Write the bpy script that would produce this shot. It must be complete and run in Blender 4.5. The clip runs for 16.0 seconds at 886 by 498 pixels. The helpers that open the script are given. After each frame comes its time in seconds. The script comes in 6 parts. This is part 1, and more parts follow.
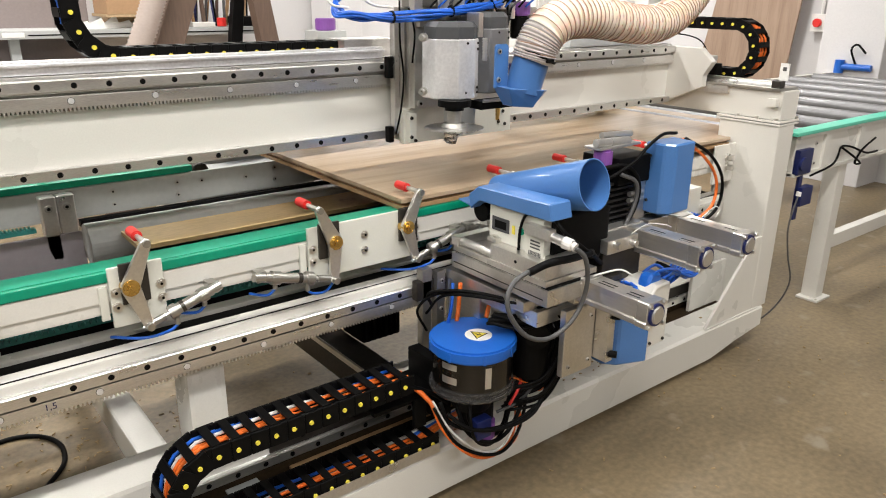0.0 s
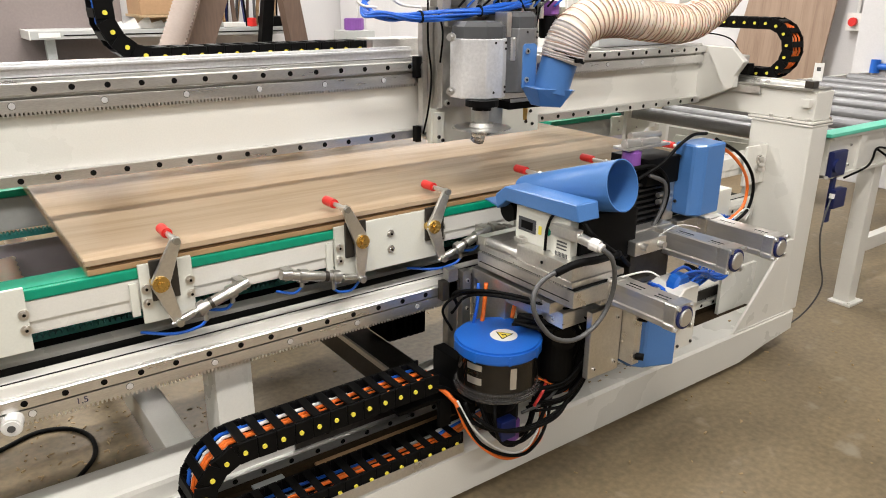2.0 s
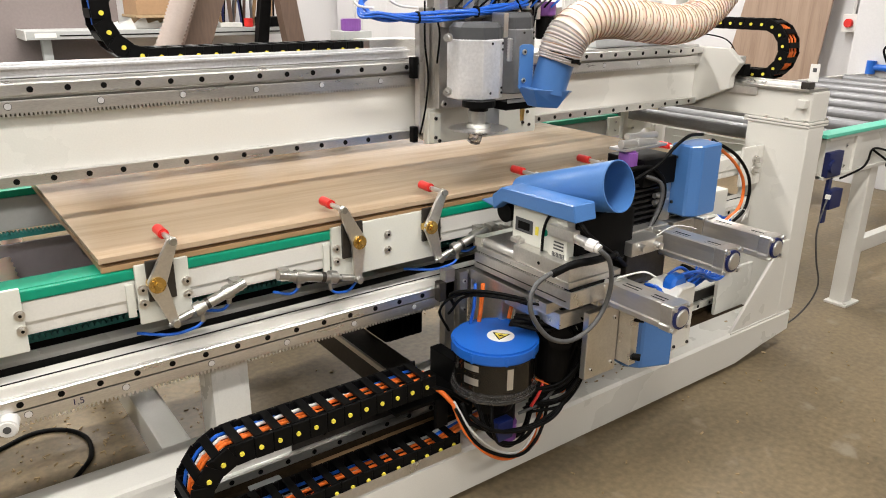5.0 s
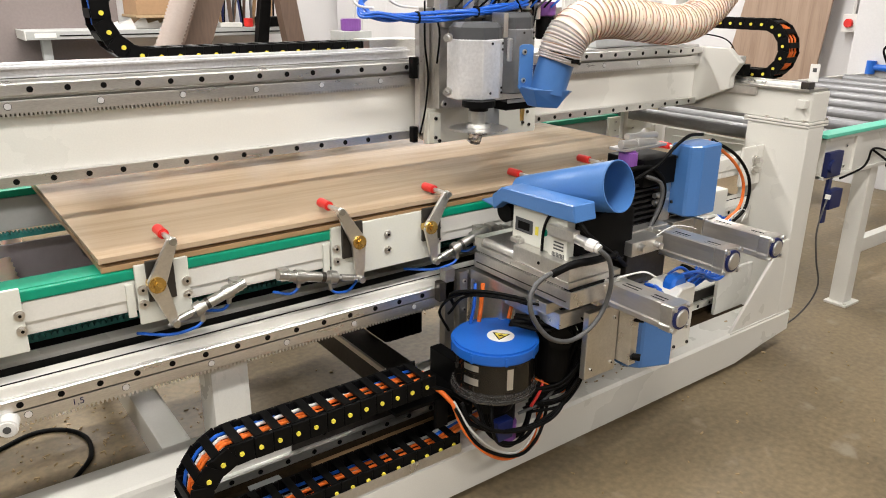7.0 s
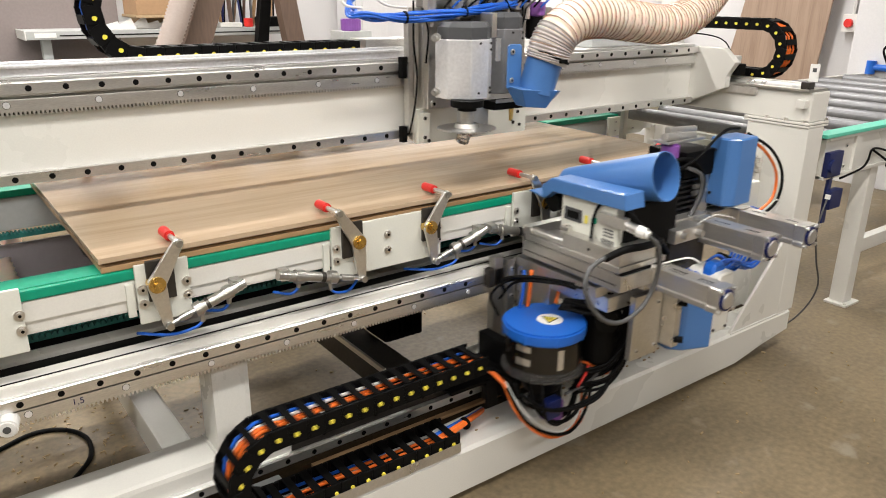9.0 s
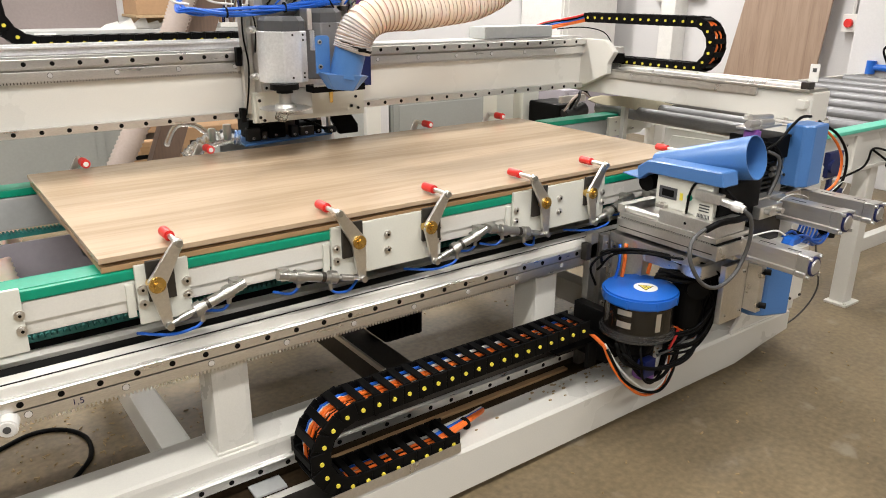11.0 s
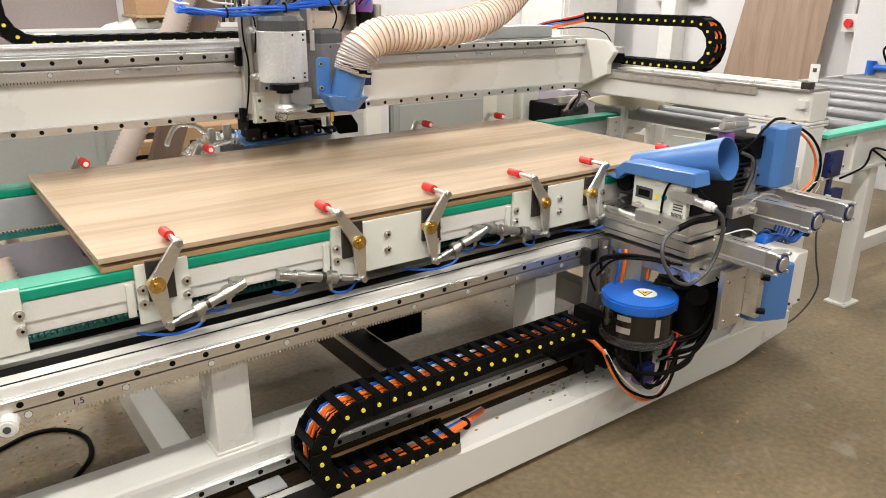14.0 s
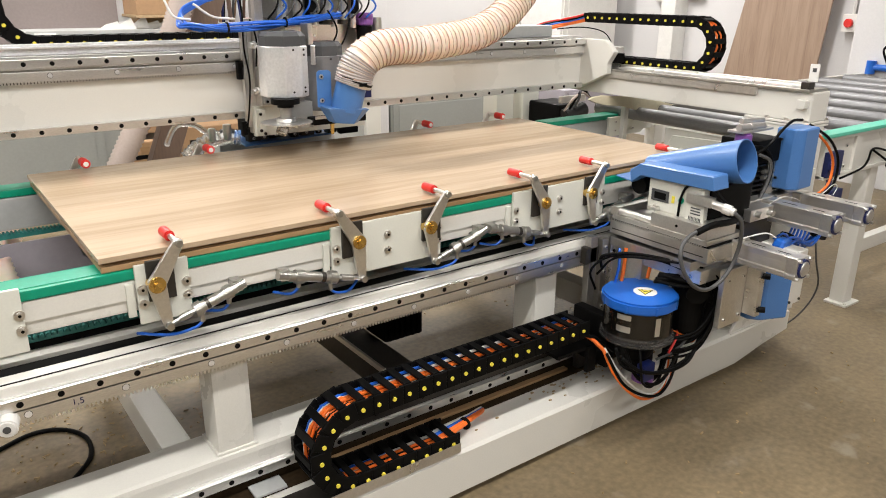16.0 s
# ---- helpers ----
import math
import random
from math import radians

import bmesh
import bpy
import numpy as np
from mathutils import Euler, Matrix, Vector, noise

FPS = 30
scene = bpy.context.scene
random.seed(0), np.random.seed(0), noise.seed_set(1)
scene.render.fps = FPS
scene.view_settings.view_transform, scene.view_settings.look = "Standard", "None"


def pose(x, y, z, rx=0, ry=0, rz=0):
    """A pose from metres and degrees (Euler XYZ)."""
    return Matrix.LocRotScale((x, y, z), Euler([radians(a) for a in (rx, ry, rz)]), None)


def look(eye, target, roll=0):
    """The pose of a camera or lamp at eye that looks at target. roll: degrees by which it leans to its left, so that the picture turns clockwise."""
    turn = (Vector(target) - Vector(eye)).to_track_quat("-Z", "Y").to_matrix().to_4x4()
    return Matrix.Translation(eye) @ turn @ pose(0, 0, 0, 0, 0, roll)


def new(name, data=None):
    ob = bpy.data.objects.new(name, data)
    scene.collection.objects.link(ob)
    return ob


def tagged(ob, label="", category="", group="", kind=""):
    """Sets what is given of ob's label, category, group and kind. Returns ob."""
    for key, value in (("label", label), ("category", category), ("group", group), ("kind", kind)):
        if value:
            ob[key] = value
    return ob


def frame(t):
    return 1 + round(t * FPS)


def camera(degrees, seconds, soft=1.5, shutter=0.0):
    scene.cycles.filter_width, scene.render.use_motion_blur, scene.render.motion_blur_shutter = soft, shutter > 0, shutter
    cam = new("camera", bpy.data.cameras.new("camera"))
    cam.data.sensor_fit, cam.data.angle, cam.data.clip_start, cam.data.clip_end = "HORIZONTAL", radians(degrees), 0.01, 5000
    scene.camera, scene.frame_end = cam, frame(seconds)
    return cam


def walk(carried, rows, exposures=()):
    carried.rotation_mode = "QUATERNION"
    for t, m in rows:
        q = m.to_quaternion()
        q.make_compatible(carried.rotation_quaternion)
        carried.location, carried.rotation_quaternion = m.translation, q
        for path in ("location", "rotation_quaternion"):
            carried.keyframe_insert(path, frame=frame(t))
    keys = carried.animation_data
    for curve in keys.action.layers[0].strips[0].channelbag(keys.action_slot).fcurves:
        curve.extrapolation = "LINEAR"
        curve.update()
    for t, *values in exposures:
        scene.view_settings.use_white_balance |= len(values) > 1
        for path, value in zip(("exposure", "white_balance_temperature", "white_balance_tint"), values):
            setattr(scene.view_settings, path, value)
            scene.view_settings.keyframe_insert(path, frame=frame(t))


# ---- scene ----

EYE = (0.0, 0.0, 1.44)


def aim(yaw, pitch, roll):
    """Camera pose: yaw from +Y towards +X, pitch down."""
    a, b = radians(yaw), radians(pitch)
    way = Vector((math.sin(a) * math.cos(b), math.cos(a) * math.cos(b), -math.sin(b)))
    return look(EYE, Vector(EYE) + way, roll)


cam = camera(62.2, 16.0, soft=1.0, shutter=0.5)
walk(cam, [(0.0, aim(38.316, 19.18, 0.60)), (0.5, aim(37.131, 19.19, 0.55)), (1.0, aim(36.299, 19.229, 0.50)),
           (1.5, aim(36.183, 19.228, 0.433)), (2.0, aim(36.163, 19.221, 0.431)), (2.5, aim(36.16, 19.184, 0.421)),
           (3.0, aim(36.281, 19.166, 0.461)), (3.5, aim(36.353, 19.168, 0.481)), (4.0, aim(36.40, 19.169, 0.499)),
           (6.5, aim(36.425, 19.17, 0.51)), (11.3, aim(36.427, 19.171, 0.515)), (16.0, aim(36.427, 19.171, 0.515))],
     exposures=[(0.0, 0.0), (8.8, 0.0), (11.0, -0.07), (16.0, -0.07)])

# ---- light: unseen workshop tubes placed under the ceiling, weak grey daylight ----
world = bpy.data.worlds.new("world")
scene.world = world
world.use_nodes = True
wn = world.node_tree
sky = wn.nodes.new("ShaderNodeTexSky")
sky.sky_type, sky.sun_disc, sky.sun_elevation, sky.sun_rotation = "NISHITA", False, radians(35), radians(200)
wn.links.new(sky.outputs[0], wn.nodes["Background"].inputs[0])
wn.nodes["Background"].inputs[1].default_value = 0.08

# assumed lamps out of view; the y = -2.4 row is added as front fill
TUBES = [(-2.2, -2.4), (0.0, -2.4), (2.2, -2.4), (-2.2, 0.4), (0.0, 0.4), (2.2, 0.4), (-1.6, 3.4), (0.9, 3.4), (4.2, 3.4), (1.0, 5.3), (4.6, 5.3)]
CEILING = 3.6
for i, (x, y) in enumerate(TUBES):
    lamp = bpy.data.lights.new("tube_light", "AREA")
    lamp.shape, lamp.size, lamp.size_y = "RECTANGLE", 1.5, 0.16
    lamp.energy, lamp.color = (64 if y < 1 else 84), (1.0, 0.965, 0.93)
    new("tube_light", lamp).matrix_world = pose(x, y, CEILING - 0.16)


# ---- materials ----
def material(name, base, rough=0.5, metal=0.0, vary=0.12, scale=6.0, bump=0.0, grain=60.0, spec=0.5, wear=0.12, coat=0.0, squeeze=(1, 1, 1), spots=None):
    """Principled surface with variation at two scales, roughness wear and fine relief."""
    m = bpy.data.materials.new(name)
    m.use_nodes = True
    t = m.node_tree
    p = t.nodes["Principled BSDF"]
    co = t.nodes.new("ShaderNodeTexCoord")
    mp = t.nodes.new("ShaderNodeMapping")
    mp.inputs["Scale"].default_value = squeeze
    t.links.new(co.outputs["Object"], mp.inputs[0])
    n1, n2 = t.nodes.new("ShaderNodeTexNoise"), t.nodes.new("ShaderNodeTexNoise")
    n1.inputs["Scale"].default_value, n1.inputs["Detail"].default_value = scale, 6
    n2.inputs["Scale"].default_value, n2.inputs["Detail"].default_value = grain, 4
    add = t.nodes.new("ShaderNodeMath")
    add.operation = "ADD"
    for n, k in ((n1, 0), (n2, 1)):
        t.links.new(mp.outputs[0], n.inputs["Vector"])
        t.links.new(n.outputs["Fac"], add.inputs[k])
    ramp = t.nodes.new("ShaderNodeValToRGB")
    lo, hi = [tuple(min(1.0, c * k) for c in base) + (1,) for k in (1 - vary, 1 + vary)]
    ramp.color_ramp.elements[0].color, ramp.color_ramp.elements[1].color = lo, hi
    ramp.color_ramp.elements[0].position, ramp.color_ramp.elements[1].position = 0.3, 0.7
    half = t.nodes.new("ShaderNodeMath")
    half.operation, half.inputs[1].default_value = "MULTIPLY", 0.5
    t.links.new(add.outputs[0], half.inputs[0])
    t.links.new(half.outputs[0], ramp.inputs[0])
    colour = ramp.outputs[0]
    if spots:
        n3 = t.nodes.new("ShaderNodeTexNoise")
        n3.inputs["Scale"].default_value, n3.inputs["Detail"].default_value = spots[1], 8
        t.links.new(co.outputs["Object"], n3.inputs["Vector"])
        r3 = t.nodes.new("ShaderNodeValToRGB")
        r3.color_ramp.elements[0].position, r3.color_ramp.elements[1].position = spots[2], spots[2] + 0.12
        t.links.new(n3.outputs["Fac"], r3.inputs[0])
        mix = t.nodes.new("ShaderNodeMix")
        mix.data_type = "RGBA"
        t.links.new(r3.outputs[0], mix.inputs["Factor"])
        t.links.new(colour, mix.inputs["A"])
        mix.inputs["B"].default_value = (*spots[0], 1)
        colour = mix.outputs["Result"]
    t.links.new(colour, p.inputs["Base Color"])
    rr = t.nodes.new("ShaderNodeMapRange")
    rr.inputs["To Min"].default_value, rr.inputs["To Max"].default_value = max(0.02, rough - wear), min(1, rough + wear)
    t.links.new(n1.outputs["Fac"], rr.inputs["Value"])
    t.links.new(rr.outputs[0], p.inputs["Roughness"])
    p.inputs["Metallic"].default_value = metal
    p.inputs["Specular IOR Level"].default_value = spec
    p.inputs["Coat Weight"].default_value = coat
    if bump:
        b = t.nodes.new("ShaderNodeBump")
        b.inputs["Strength"].default_value, b.inputs["Distance"].default_value = bump, 0.004
        t.links.new(add.outputs[0], b.inputs["Height"])
        t.links.new(b.outputs[0], p.inputs["Normal"])
    return m


CREAM = material("cream_paint", (0.68, 0.665, 0.612), 0.30, vary=0.05, scale=3, bump=0.05, grain=220, coat=0.2)
PLATE = material("cream_plate", (0.66, 0.66, 0.59), 0.4, vary=0.05, scale=4, bump=0.04, grain=200)
GREYPAINT = material("grey_paint", (0.42, 0.43, 0.42), 0.45, vary=0.08, scale=3, bump=0.05)
# dark spots and wide tone range paint in the reflections along the rails
STEEL = material("ground_steel", (0.74, 0.73, 0.71), 0.31, 0.92, vary=0.16, scale=5, grain=90, wear=0.12, squeeze=(1, 6, 6), spots=((0.34, 0.32, 0.29), 9.0, 0.68))
ALU = material("milled_aluminium", (0.70, 0.68, 0.645), 0.31, 0.92, vary=0.12, scale=7, grain=160, bump=0.05)
ANODISED = material("anodised_aluminium", (0.66, 0.65, 0.63), 0.32, 0.86, vary=0.05, scale=9, grain=200)
CYLALU = material("extruded_aluminium", (0.66, 0.63, 0.58), 0.34, 0.85, vary=0.06, scale=7, grain=160, squeeze=(1, 0.2, 1))
GALV = material("bright_zinc_sheet", (0.84, 0.84, 0.85), 0.36, 0.6, vary=0.14, scale=9, grain=120, bump=0.06)
STAINLESS = material("dull_stainless", (0.46, 0.45, 0.42), 0.38, 0.95, vary=0.12, scale=12, grain=120)
DARKSTEEL = material("dark_steel", (0.060, 0.054, 0.047), 0.42, 0.7, vary=0.25, scale=9, bump=0.08)
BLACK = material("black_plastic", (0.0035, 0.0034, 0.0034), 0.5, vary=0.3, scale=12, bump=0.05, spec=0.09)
FINBLACK = material("black_cast_fins", (0.012, 0.012, 0.012), 0.35, vary=0.2, scale=14, bump=0.05, spec=0.4)
CHARCOAL = material("charcoal_cap", (0.06, 0.062, 0.066), 0.55, vary=0.12, scale=10, bump=0.06)
GREEN = material("green_belt", (0.0, 0.26, 0.15), 0.38, vary=0.14, scale=6, bump=0.04)
TEAL = material("teal_tooth_belt", (0.03, 0.20, 0.18), 0.5, vary=0.2, scale=20)
MINT = material("mint_slide_strip", (0.10, 0.56, 0.40), 0.35, vary=0.06, scale=5)
BLUE = material("light_blue_paint", (0.062, 0.172, 0.42), 0.33, vary=0.06, scale=5, bump=0.05, grain=240, coat=0.15)
CAPBLUE = material("blue_plastic_cap", (0.012, 0.12, 0.52), 0.36, vary=0.06, scale=8, bump=0.05, grain=200)
TUBEBLUE = material("blue_air_tube", (0.012, 0.11, 0.55), 0.35, vary=0.15, scale=30)
NAVY = material("navy_plastic", (0.006, 0.013, 0.085), 0.4, vary=0.15, scale=14)
RED = material("red_rubber", (0.62, 0.025, 0.02), 0.38, vary=0.1, scale=25)
ORANGE = material("orange_cable", (0.80, 0.16, 0.02), 0.42, vary=0.15, scale=30)
WHITEP = material("white_plastic", (0.74, 0.73, 0.70), 0.4, vary=0.06, scale=15)
YELLOW = material("yellow_pin", (0.80, 0.68, 0.07), 0.4, vary=0.08, scale=30)
PURPLE = material("purple_cup", (0.20, 0.07, 0.30), 0.4, vary=0.1, scale=20)
BRASS = material("brass_bolt", (0.70, 0.48, 0.16), 0.28, 1.0, vary=0.12, scale=30)
GREYCABLE = material("grey_cable", (0.07, 0.07, 0.07), 0.45, vary=0.15, scale=30)
WALLP = material("wall_paint", (0.64, 0.63, 0.63), 0.75, vary=0.06, scale=1.5, bump=0.08, grain=90)
WALLB = material("beige_wall", (0.21, 0.175, 0.165), 0.8, vary=0.1, scale=1.2, bump=0.1, grain=60)
# dark colour for the unseen west and south walls, so they bounce less light
DIMWALL = material("darkened_wall", (0.15, 0.138, 0.125), 0.85, vary=0.15, scale=1.5, bump=0.15, grain=50)
CARD = material("cardboard", (0.42, 0.26, 0.14), 0.8, vary=0.1, scale=6)
TIMBER = material("brown_timber", (0.13, 0.085, 0.062), 0.6, vary=0.25, scale=4, bump=0.1, squeeze=(1, 1, 0.15))
CHIP = material("particle_board", (0.46, 0.33, 0.19), 0.75, vary=0.25, scale=60, grain=160, bump=0.1)
STRIPWOOD = material("stained_plywood", (0.52, 0.37, 0.17), 0.6, vary=0.2, scale=5, grain=90, bump=0.1, squeeze=(0.3, 1, 1), spots=((0.16, 0.09, 0.04), 6.0, 0.64))
FOAM = material("pale_raw_board", (0.66, 0.60, 0.44), 0.7, vary=0.1, scale=8, bump=0.1)
SAWDUST = material("sawdust", (0.34, 0.25, 0.14), 0.95, vary=0.25, scale=30, bump=0.4)
ROLLER = material("grey_roller", (0.20, 0.20, 0.205), 0.4, 0.3, vary=0.1, scale=10, bump=0.03)
FLOORM = material("concrete_floor", (0.185, 0.141, 0.082), 0.42, vary=0.42, scale=2.0, bump=0.12, grain=45,
                  spots=((0.27, 0.23, 0.165), 7.0, 0.61))
# unseen ceiling, kept dark to hold down the ambient bounce
CEILM = material("darkened_ceiling", (0.22, 0.212, 0.205), 0.8, vary=0.05, scale=2)
LILAC = material("lilac_grey_sheet", (0.36, 0.335, 0.37), 0.5, vary=0.06, scale=3)
LABEL = material("paper_label", (0.80, 0.79, 0.75), 0.6, vary=0.04, scale=30)
PANELGREY = material("grey_cabinet", (0.30, 0.31, 0.29), 0.45, vary=0.06, scale=3)


def wood_material(name, dark, light, axis=0, gloss=0.42):
    """Laminate with long streaks along one axis."""
    m = material(name, light, gloss, vary=0.08, scale=3, spec=0.5, wear=0.03)
    t = m.node_tree
    p = t.nodes["Principled BSDF"]
    co = t.nodes.new("ShaderNodeTexCoord")
    mp = t.nodes.new("ShaderNodeMapping")
    s = [14.0, 14.0, 14.0]
    s[axis] = 0.9
    mp.inputs["Scale"].default_value = s
    n = t.nodes.new("ShaderNodeTexNoise")
    n.inputs["Scale"].default_value, n.inputs["Detail"].default_value, n.inputs["Distortion"].default_value = 1.0, 9, 0.8
    n.inputs["Roughness"].default_value = 0.62
    fine = t.nodes.new("ShaderNodeTexNoise")
    fine.inputs["Scale"].default_value, fine.inputs["Detail"].default_value = 7.0, 3
    r = t.nodes.new("ShaderNodeValToRGB")
    r.color_ramp.elements[0].color, r.color_ramp.elements[1].color = (*dark, 1), (*light, 1)
    r.color_ramp.elements[0].position, r.color_ramp.elements[1].position = 0.30, 0.62
    mixv = t.nodes.new("ShaderNodeMath")
    mixv.operation, mixv.inputs[1].default_value = "MULTIPLY_ADD", 0.34
    t.links.new(co.outputs["Object"], mp.inputs[0])
    t.links.new(mp.outputs[0], n.inputs["Vector"])
    t.links.new(mp.outputs[0], fine.inputs["Vector"])
    t.links.new(fine.outputs["Fac"], mixv.inputs[0])
    sub = t.nodes.new("ShaderNodeMath")
    sub.operation, sub.inputs[1].default_value = "SUBTRACT", 0.17
    t.links.new(n.outputs["Fac"], sub.inputs[0])
    t.links.new(sub.outputs[0], mixv.inputs[2])
    t.links.new(mixv.outputs[0], r.inputs[0])
    t.links.new(r.outputs[0], p.inputs["Base Color"])
    return m


LAMINATE = wood_material("oak_laminate", (0.37, 0.27, 0.172), (0.47, 0.357, 0.245), gloss=0.19)
EDGEWOOD = wood_material("raw_board_edge", (0.26, 0.15, 0.07), (0.42, 0.27, 0.14))
BOARDWOOD = wood_material("brown_board", (0.25, 0.17, 0.12), (0.36, 0.26, 0.19), 2)
glow = bpy.data.materials.new("tube_glow")
glow.use_nodes = True
glow.node_tree.nodes["Principled BSDF"].inputs["Emission Color"].default_value = (1, 0.965, 0.93, 1)
glow.node_tree.nodes["Principled BSDF"].inputs["Emission Strength"].default_value = 6.0
CLEAR = material("clear_plastic", (0.82, 0.82, 0.82), 0.14, vary=0.05)
CLEAR.node_tree.nodes["Principled BSDF"].inputs["Transmission Weight"].default_value = 0.96
POTGLASS = material("smoky_clear_plastic", (0.20, 0.17, 0.14), 0.06, vary=0.05, wear=0.02, spec=0.35)
POTGLASS.node_tree.nodes["Principled BSDF"].inputs["Transmission Weight"].default_value = 0.96
# near-black brown that holds the shade under and beside the lower beam
TROUGH = material("shade_dark_brown", (0.028, 0.018, 0.009), 0.75, spec=0.1, vary=0.4, scale=8, bump=0.2, grain=70)
PALEHOSE = material("pale_hose", (0.40, 0.33, 0.29), 0.5, vary=0.08, scale=10)
CUFF = material("grey_hose_cuff", (0.42, 0.38, 0.36), 0.3, vary=0.08, scale=12)
HOSE = material("translucent_hose", (0.82, 0.68, 0.56), 0.32, vary=0.06, scale=10)
HOSE.node_tree.nodes["Principled BSDF"].inputs["Subsurface Weight"].default_value = 0.25
WIRE = material("copper_wire_rib", (0.40, 0.25, 0.17), 0.35, vary=0.1, scale=20)


# ---- building helpers ----
BASE = {}
STAND_OFF = 1.0  # how far the unit being built stands in front of its plate, as a share of the distance


def thing(name, base=(0, 0, 0), label="", category="", group="", kind=""):
    ob = new(name)
    ob.empty_display_size = 0.05
    ob.location = base
    BASE[ob.name] = Vector(base)
    return tagged(ob, label, category, group, kind)


def part(name, bm, mat, parent, label="", origin=None, smooth=False):
    """Links bm, whose verts are world coordinates at rest, as one mesh under parent. origin: the part's own pivot."""
    me = bpy.data.meshes.new(name)
    base = BASE[parent.name] if parent else Vector((0, 0, 0))
    o = Vector(origin) if origin else base
    if STAND_OFF != 1.0:
        for v in bm.verts:
            v.co = Vector(EYE).lerp(v.co, STAND_OFF)
    bmesh.ops.translate(bm, verts=bm.verts, vec=-o)
    bm.to_mesh(me)
    bm.free()
    for m in [mat] + ([BLACK] if "screw" in name or "bolt" in name else []):
        me.materials.append(m)
    if smooth:
        for f in me.polygons:
            f.use_smooth = True
        me.set_sharp_from_angle(angle=radians(38))
    ob = new(name, me)
    if parent:
        ob.parent = parent
        ob.location = o - base
    else:
        ob.location = o
    BASE[ob.name] = o
    if label:
        ob["label"] = label
    return ob


def mix(*bms):
    """Joins several bmeshes into the first; the others are freed."""
    out = bms[0]
    for b in bms[1:]:
        me = bpy.data.meshes.new("tmp")
        b.to_mesh(me)
        out.from_mesh(me)
        b.free()
        bpy.data.meshes.remove(me)
    return out


def box(x0, x1, y0, y1, z0, z1, bevel=0.003, slot=0):
    bm = bmesh.new()
    bmesh.ops.create_cube(bm, size=1)
    for v in bm.verts:
        v.co = Vector(((x0 + x1) / 2 + v.co.x * (x1 - x0), (y0 + y1) / 2 + v.co.y * (y1 - y0), (z0 + z1) / 2 + v.co.z * (z1 - z0)))
    if bevel:
        b = min(bevel, 0.4 * min(abs(x1 - x0), abs(y1 - y0), abs(z1 - z0)))
        bmesh.ops.bevel(bm, geom=bm.edges[:], offset=b, segments=2, affect="EDGES", profile=0.7)
    for f in bm.faces:
        f.material_index = slot
    return bm


def rod(a, b, r, r2=None, seg=20, slot=0, bevel=0.0):
    """A cylinder or cone from a to b."""
    a, b = Vector(a), Vector(b)
    bm = bmesh.new()
    bmesh.ops.create_cone(bm, cap_ends=True, segments=seg, radius1=r, radius2=r if r2 is None else r2, depth=(b - a).length)
    if bevel:
        rims = [e for e in bm.edges if len(e.link_faces) == 2 and any(len(f.verts) > 4 for f in e.link_faces)]
        bmesh.ops.bevel(bm, geom=rims, offset=bevel, segments=2, affect="EDGES")
    m = Matrix.Translation((a + b) / 2) @ (b - a).to_track_quat("Z", "Y").to_matrix().to_4x4()
    bmesh.ops.transform(bm, matrix=m, verts=bm.verts)
    for f in bm.faces:
        f.material_index = slot
    return bm


def prism(points, axis, lo, hi, bevel=0.002, slot=0):
    """A polygon in the plane across axis, pushed from lo to hi. points are the two other coordinates in order x, y, z."""
    bm = bmesh.new()
    def at(p, d):
        c = list(p)
        c.insert(axis, d)
        return Vector(c)
    low = [bm.verts.new(at(p, lo)) for p in points]
    high = [bm.verts.new(at(p, hi)) for p in points]
    bm.faces.new(low), bm.faces.new(high)
    for i in range(len(points)):
        j = (i + 1) % len(points)
        bm.faces.new((low[i], low[j], high[j], high[i]))
    bmesh.ops.recalc_face_normals(bm, faces=bm.faces[:])
    if bevel:
        bmesh.ops.bevel(bm, geom=bm.edges[:], offset=bevel, segments=1, affect="EDGES")
    for f in bm.faces:
        f.material_index = slot
    return bm


def smooth_path(points, steps=8):
    """Catmull-Rom through the points."""
    p = [Vector(q) for q in points]
    p = [2 * p[0] - p[1]] + p + [2 * p[-1] - p[-2]]
    out = []
    for i in range(1, len(p) - 2):
        for k in range(steps):
            t = k / steps
            out.append(0.5 * (2 * p[i] + (p[i + 1] - p[i - 1]) * t + (2 * p[i - 1] - 5 * p[i] + 4 * p[i + 1] - p[i + 2]) * t * t
                              + (3 * p[i] - p[i - 1] - 3 * p[i + 1] + p[i + 2]) * t ** 3))
    return out + [p[-2]]


def tube(points, r, seg=8, steps=8, slot=0, radii=None, caps=True):
    """A round tube swept along a smooth path. radii: function of the step number."""
    path = smooth_path(points, steps) if steps else [Vector(q) for q in points]
    bm = bmesh.new()
    rings = []
    up = Vector((0.13, 0.31, 0.94)).normalized()
    for i, c in enumerate(path):
        d = (path[min(i + 1, len(path) - 1)] - path[max(i - 1, 0)]).normalized()
        u = (up - d * up.dot(d)).normalized()
        w = d.cross(u)
        up = u
        k = radii(i) if radii else r
        rings.append([bm.verts.new(c + (u * math.cos(a) + w * math.sin(a)) * k) for a in (2 * math.pi * j / seg for j in range(seg))])
    for a, b in zip(rings, rings[1:]):
        for j in range(seg):
            bm.faces.new((a[j], a[(j + 1) % seg], b[(j + 1) % seg], b[j]))
    if caps:
        bm.faces.new(rings[0][::-1]), bm.faces.new(rings[-1])
    bmesh.ops.recalc_face_normals(bm, faces=bm.faces[:])
    for f in bm.faces:
        f.material_index = slot
        f.smooth = True
    return bm


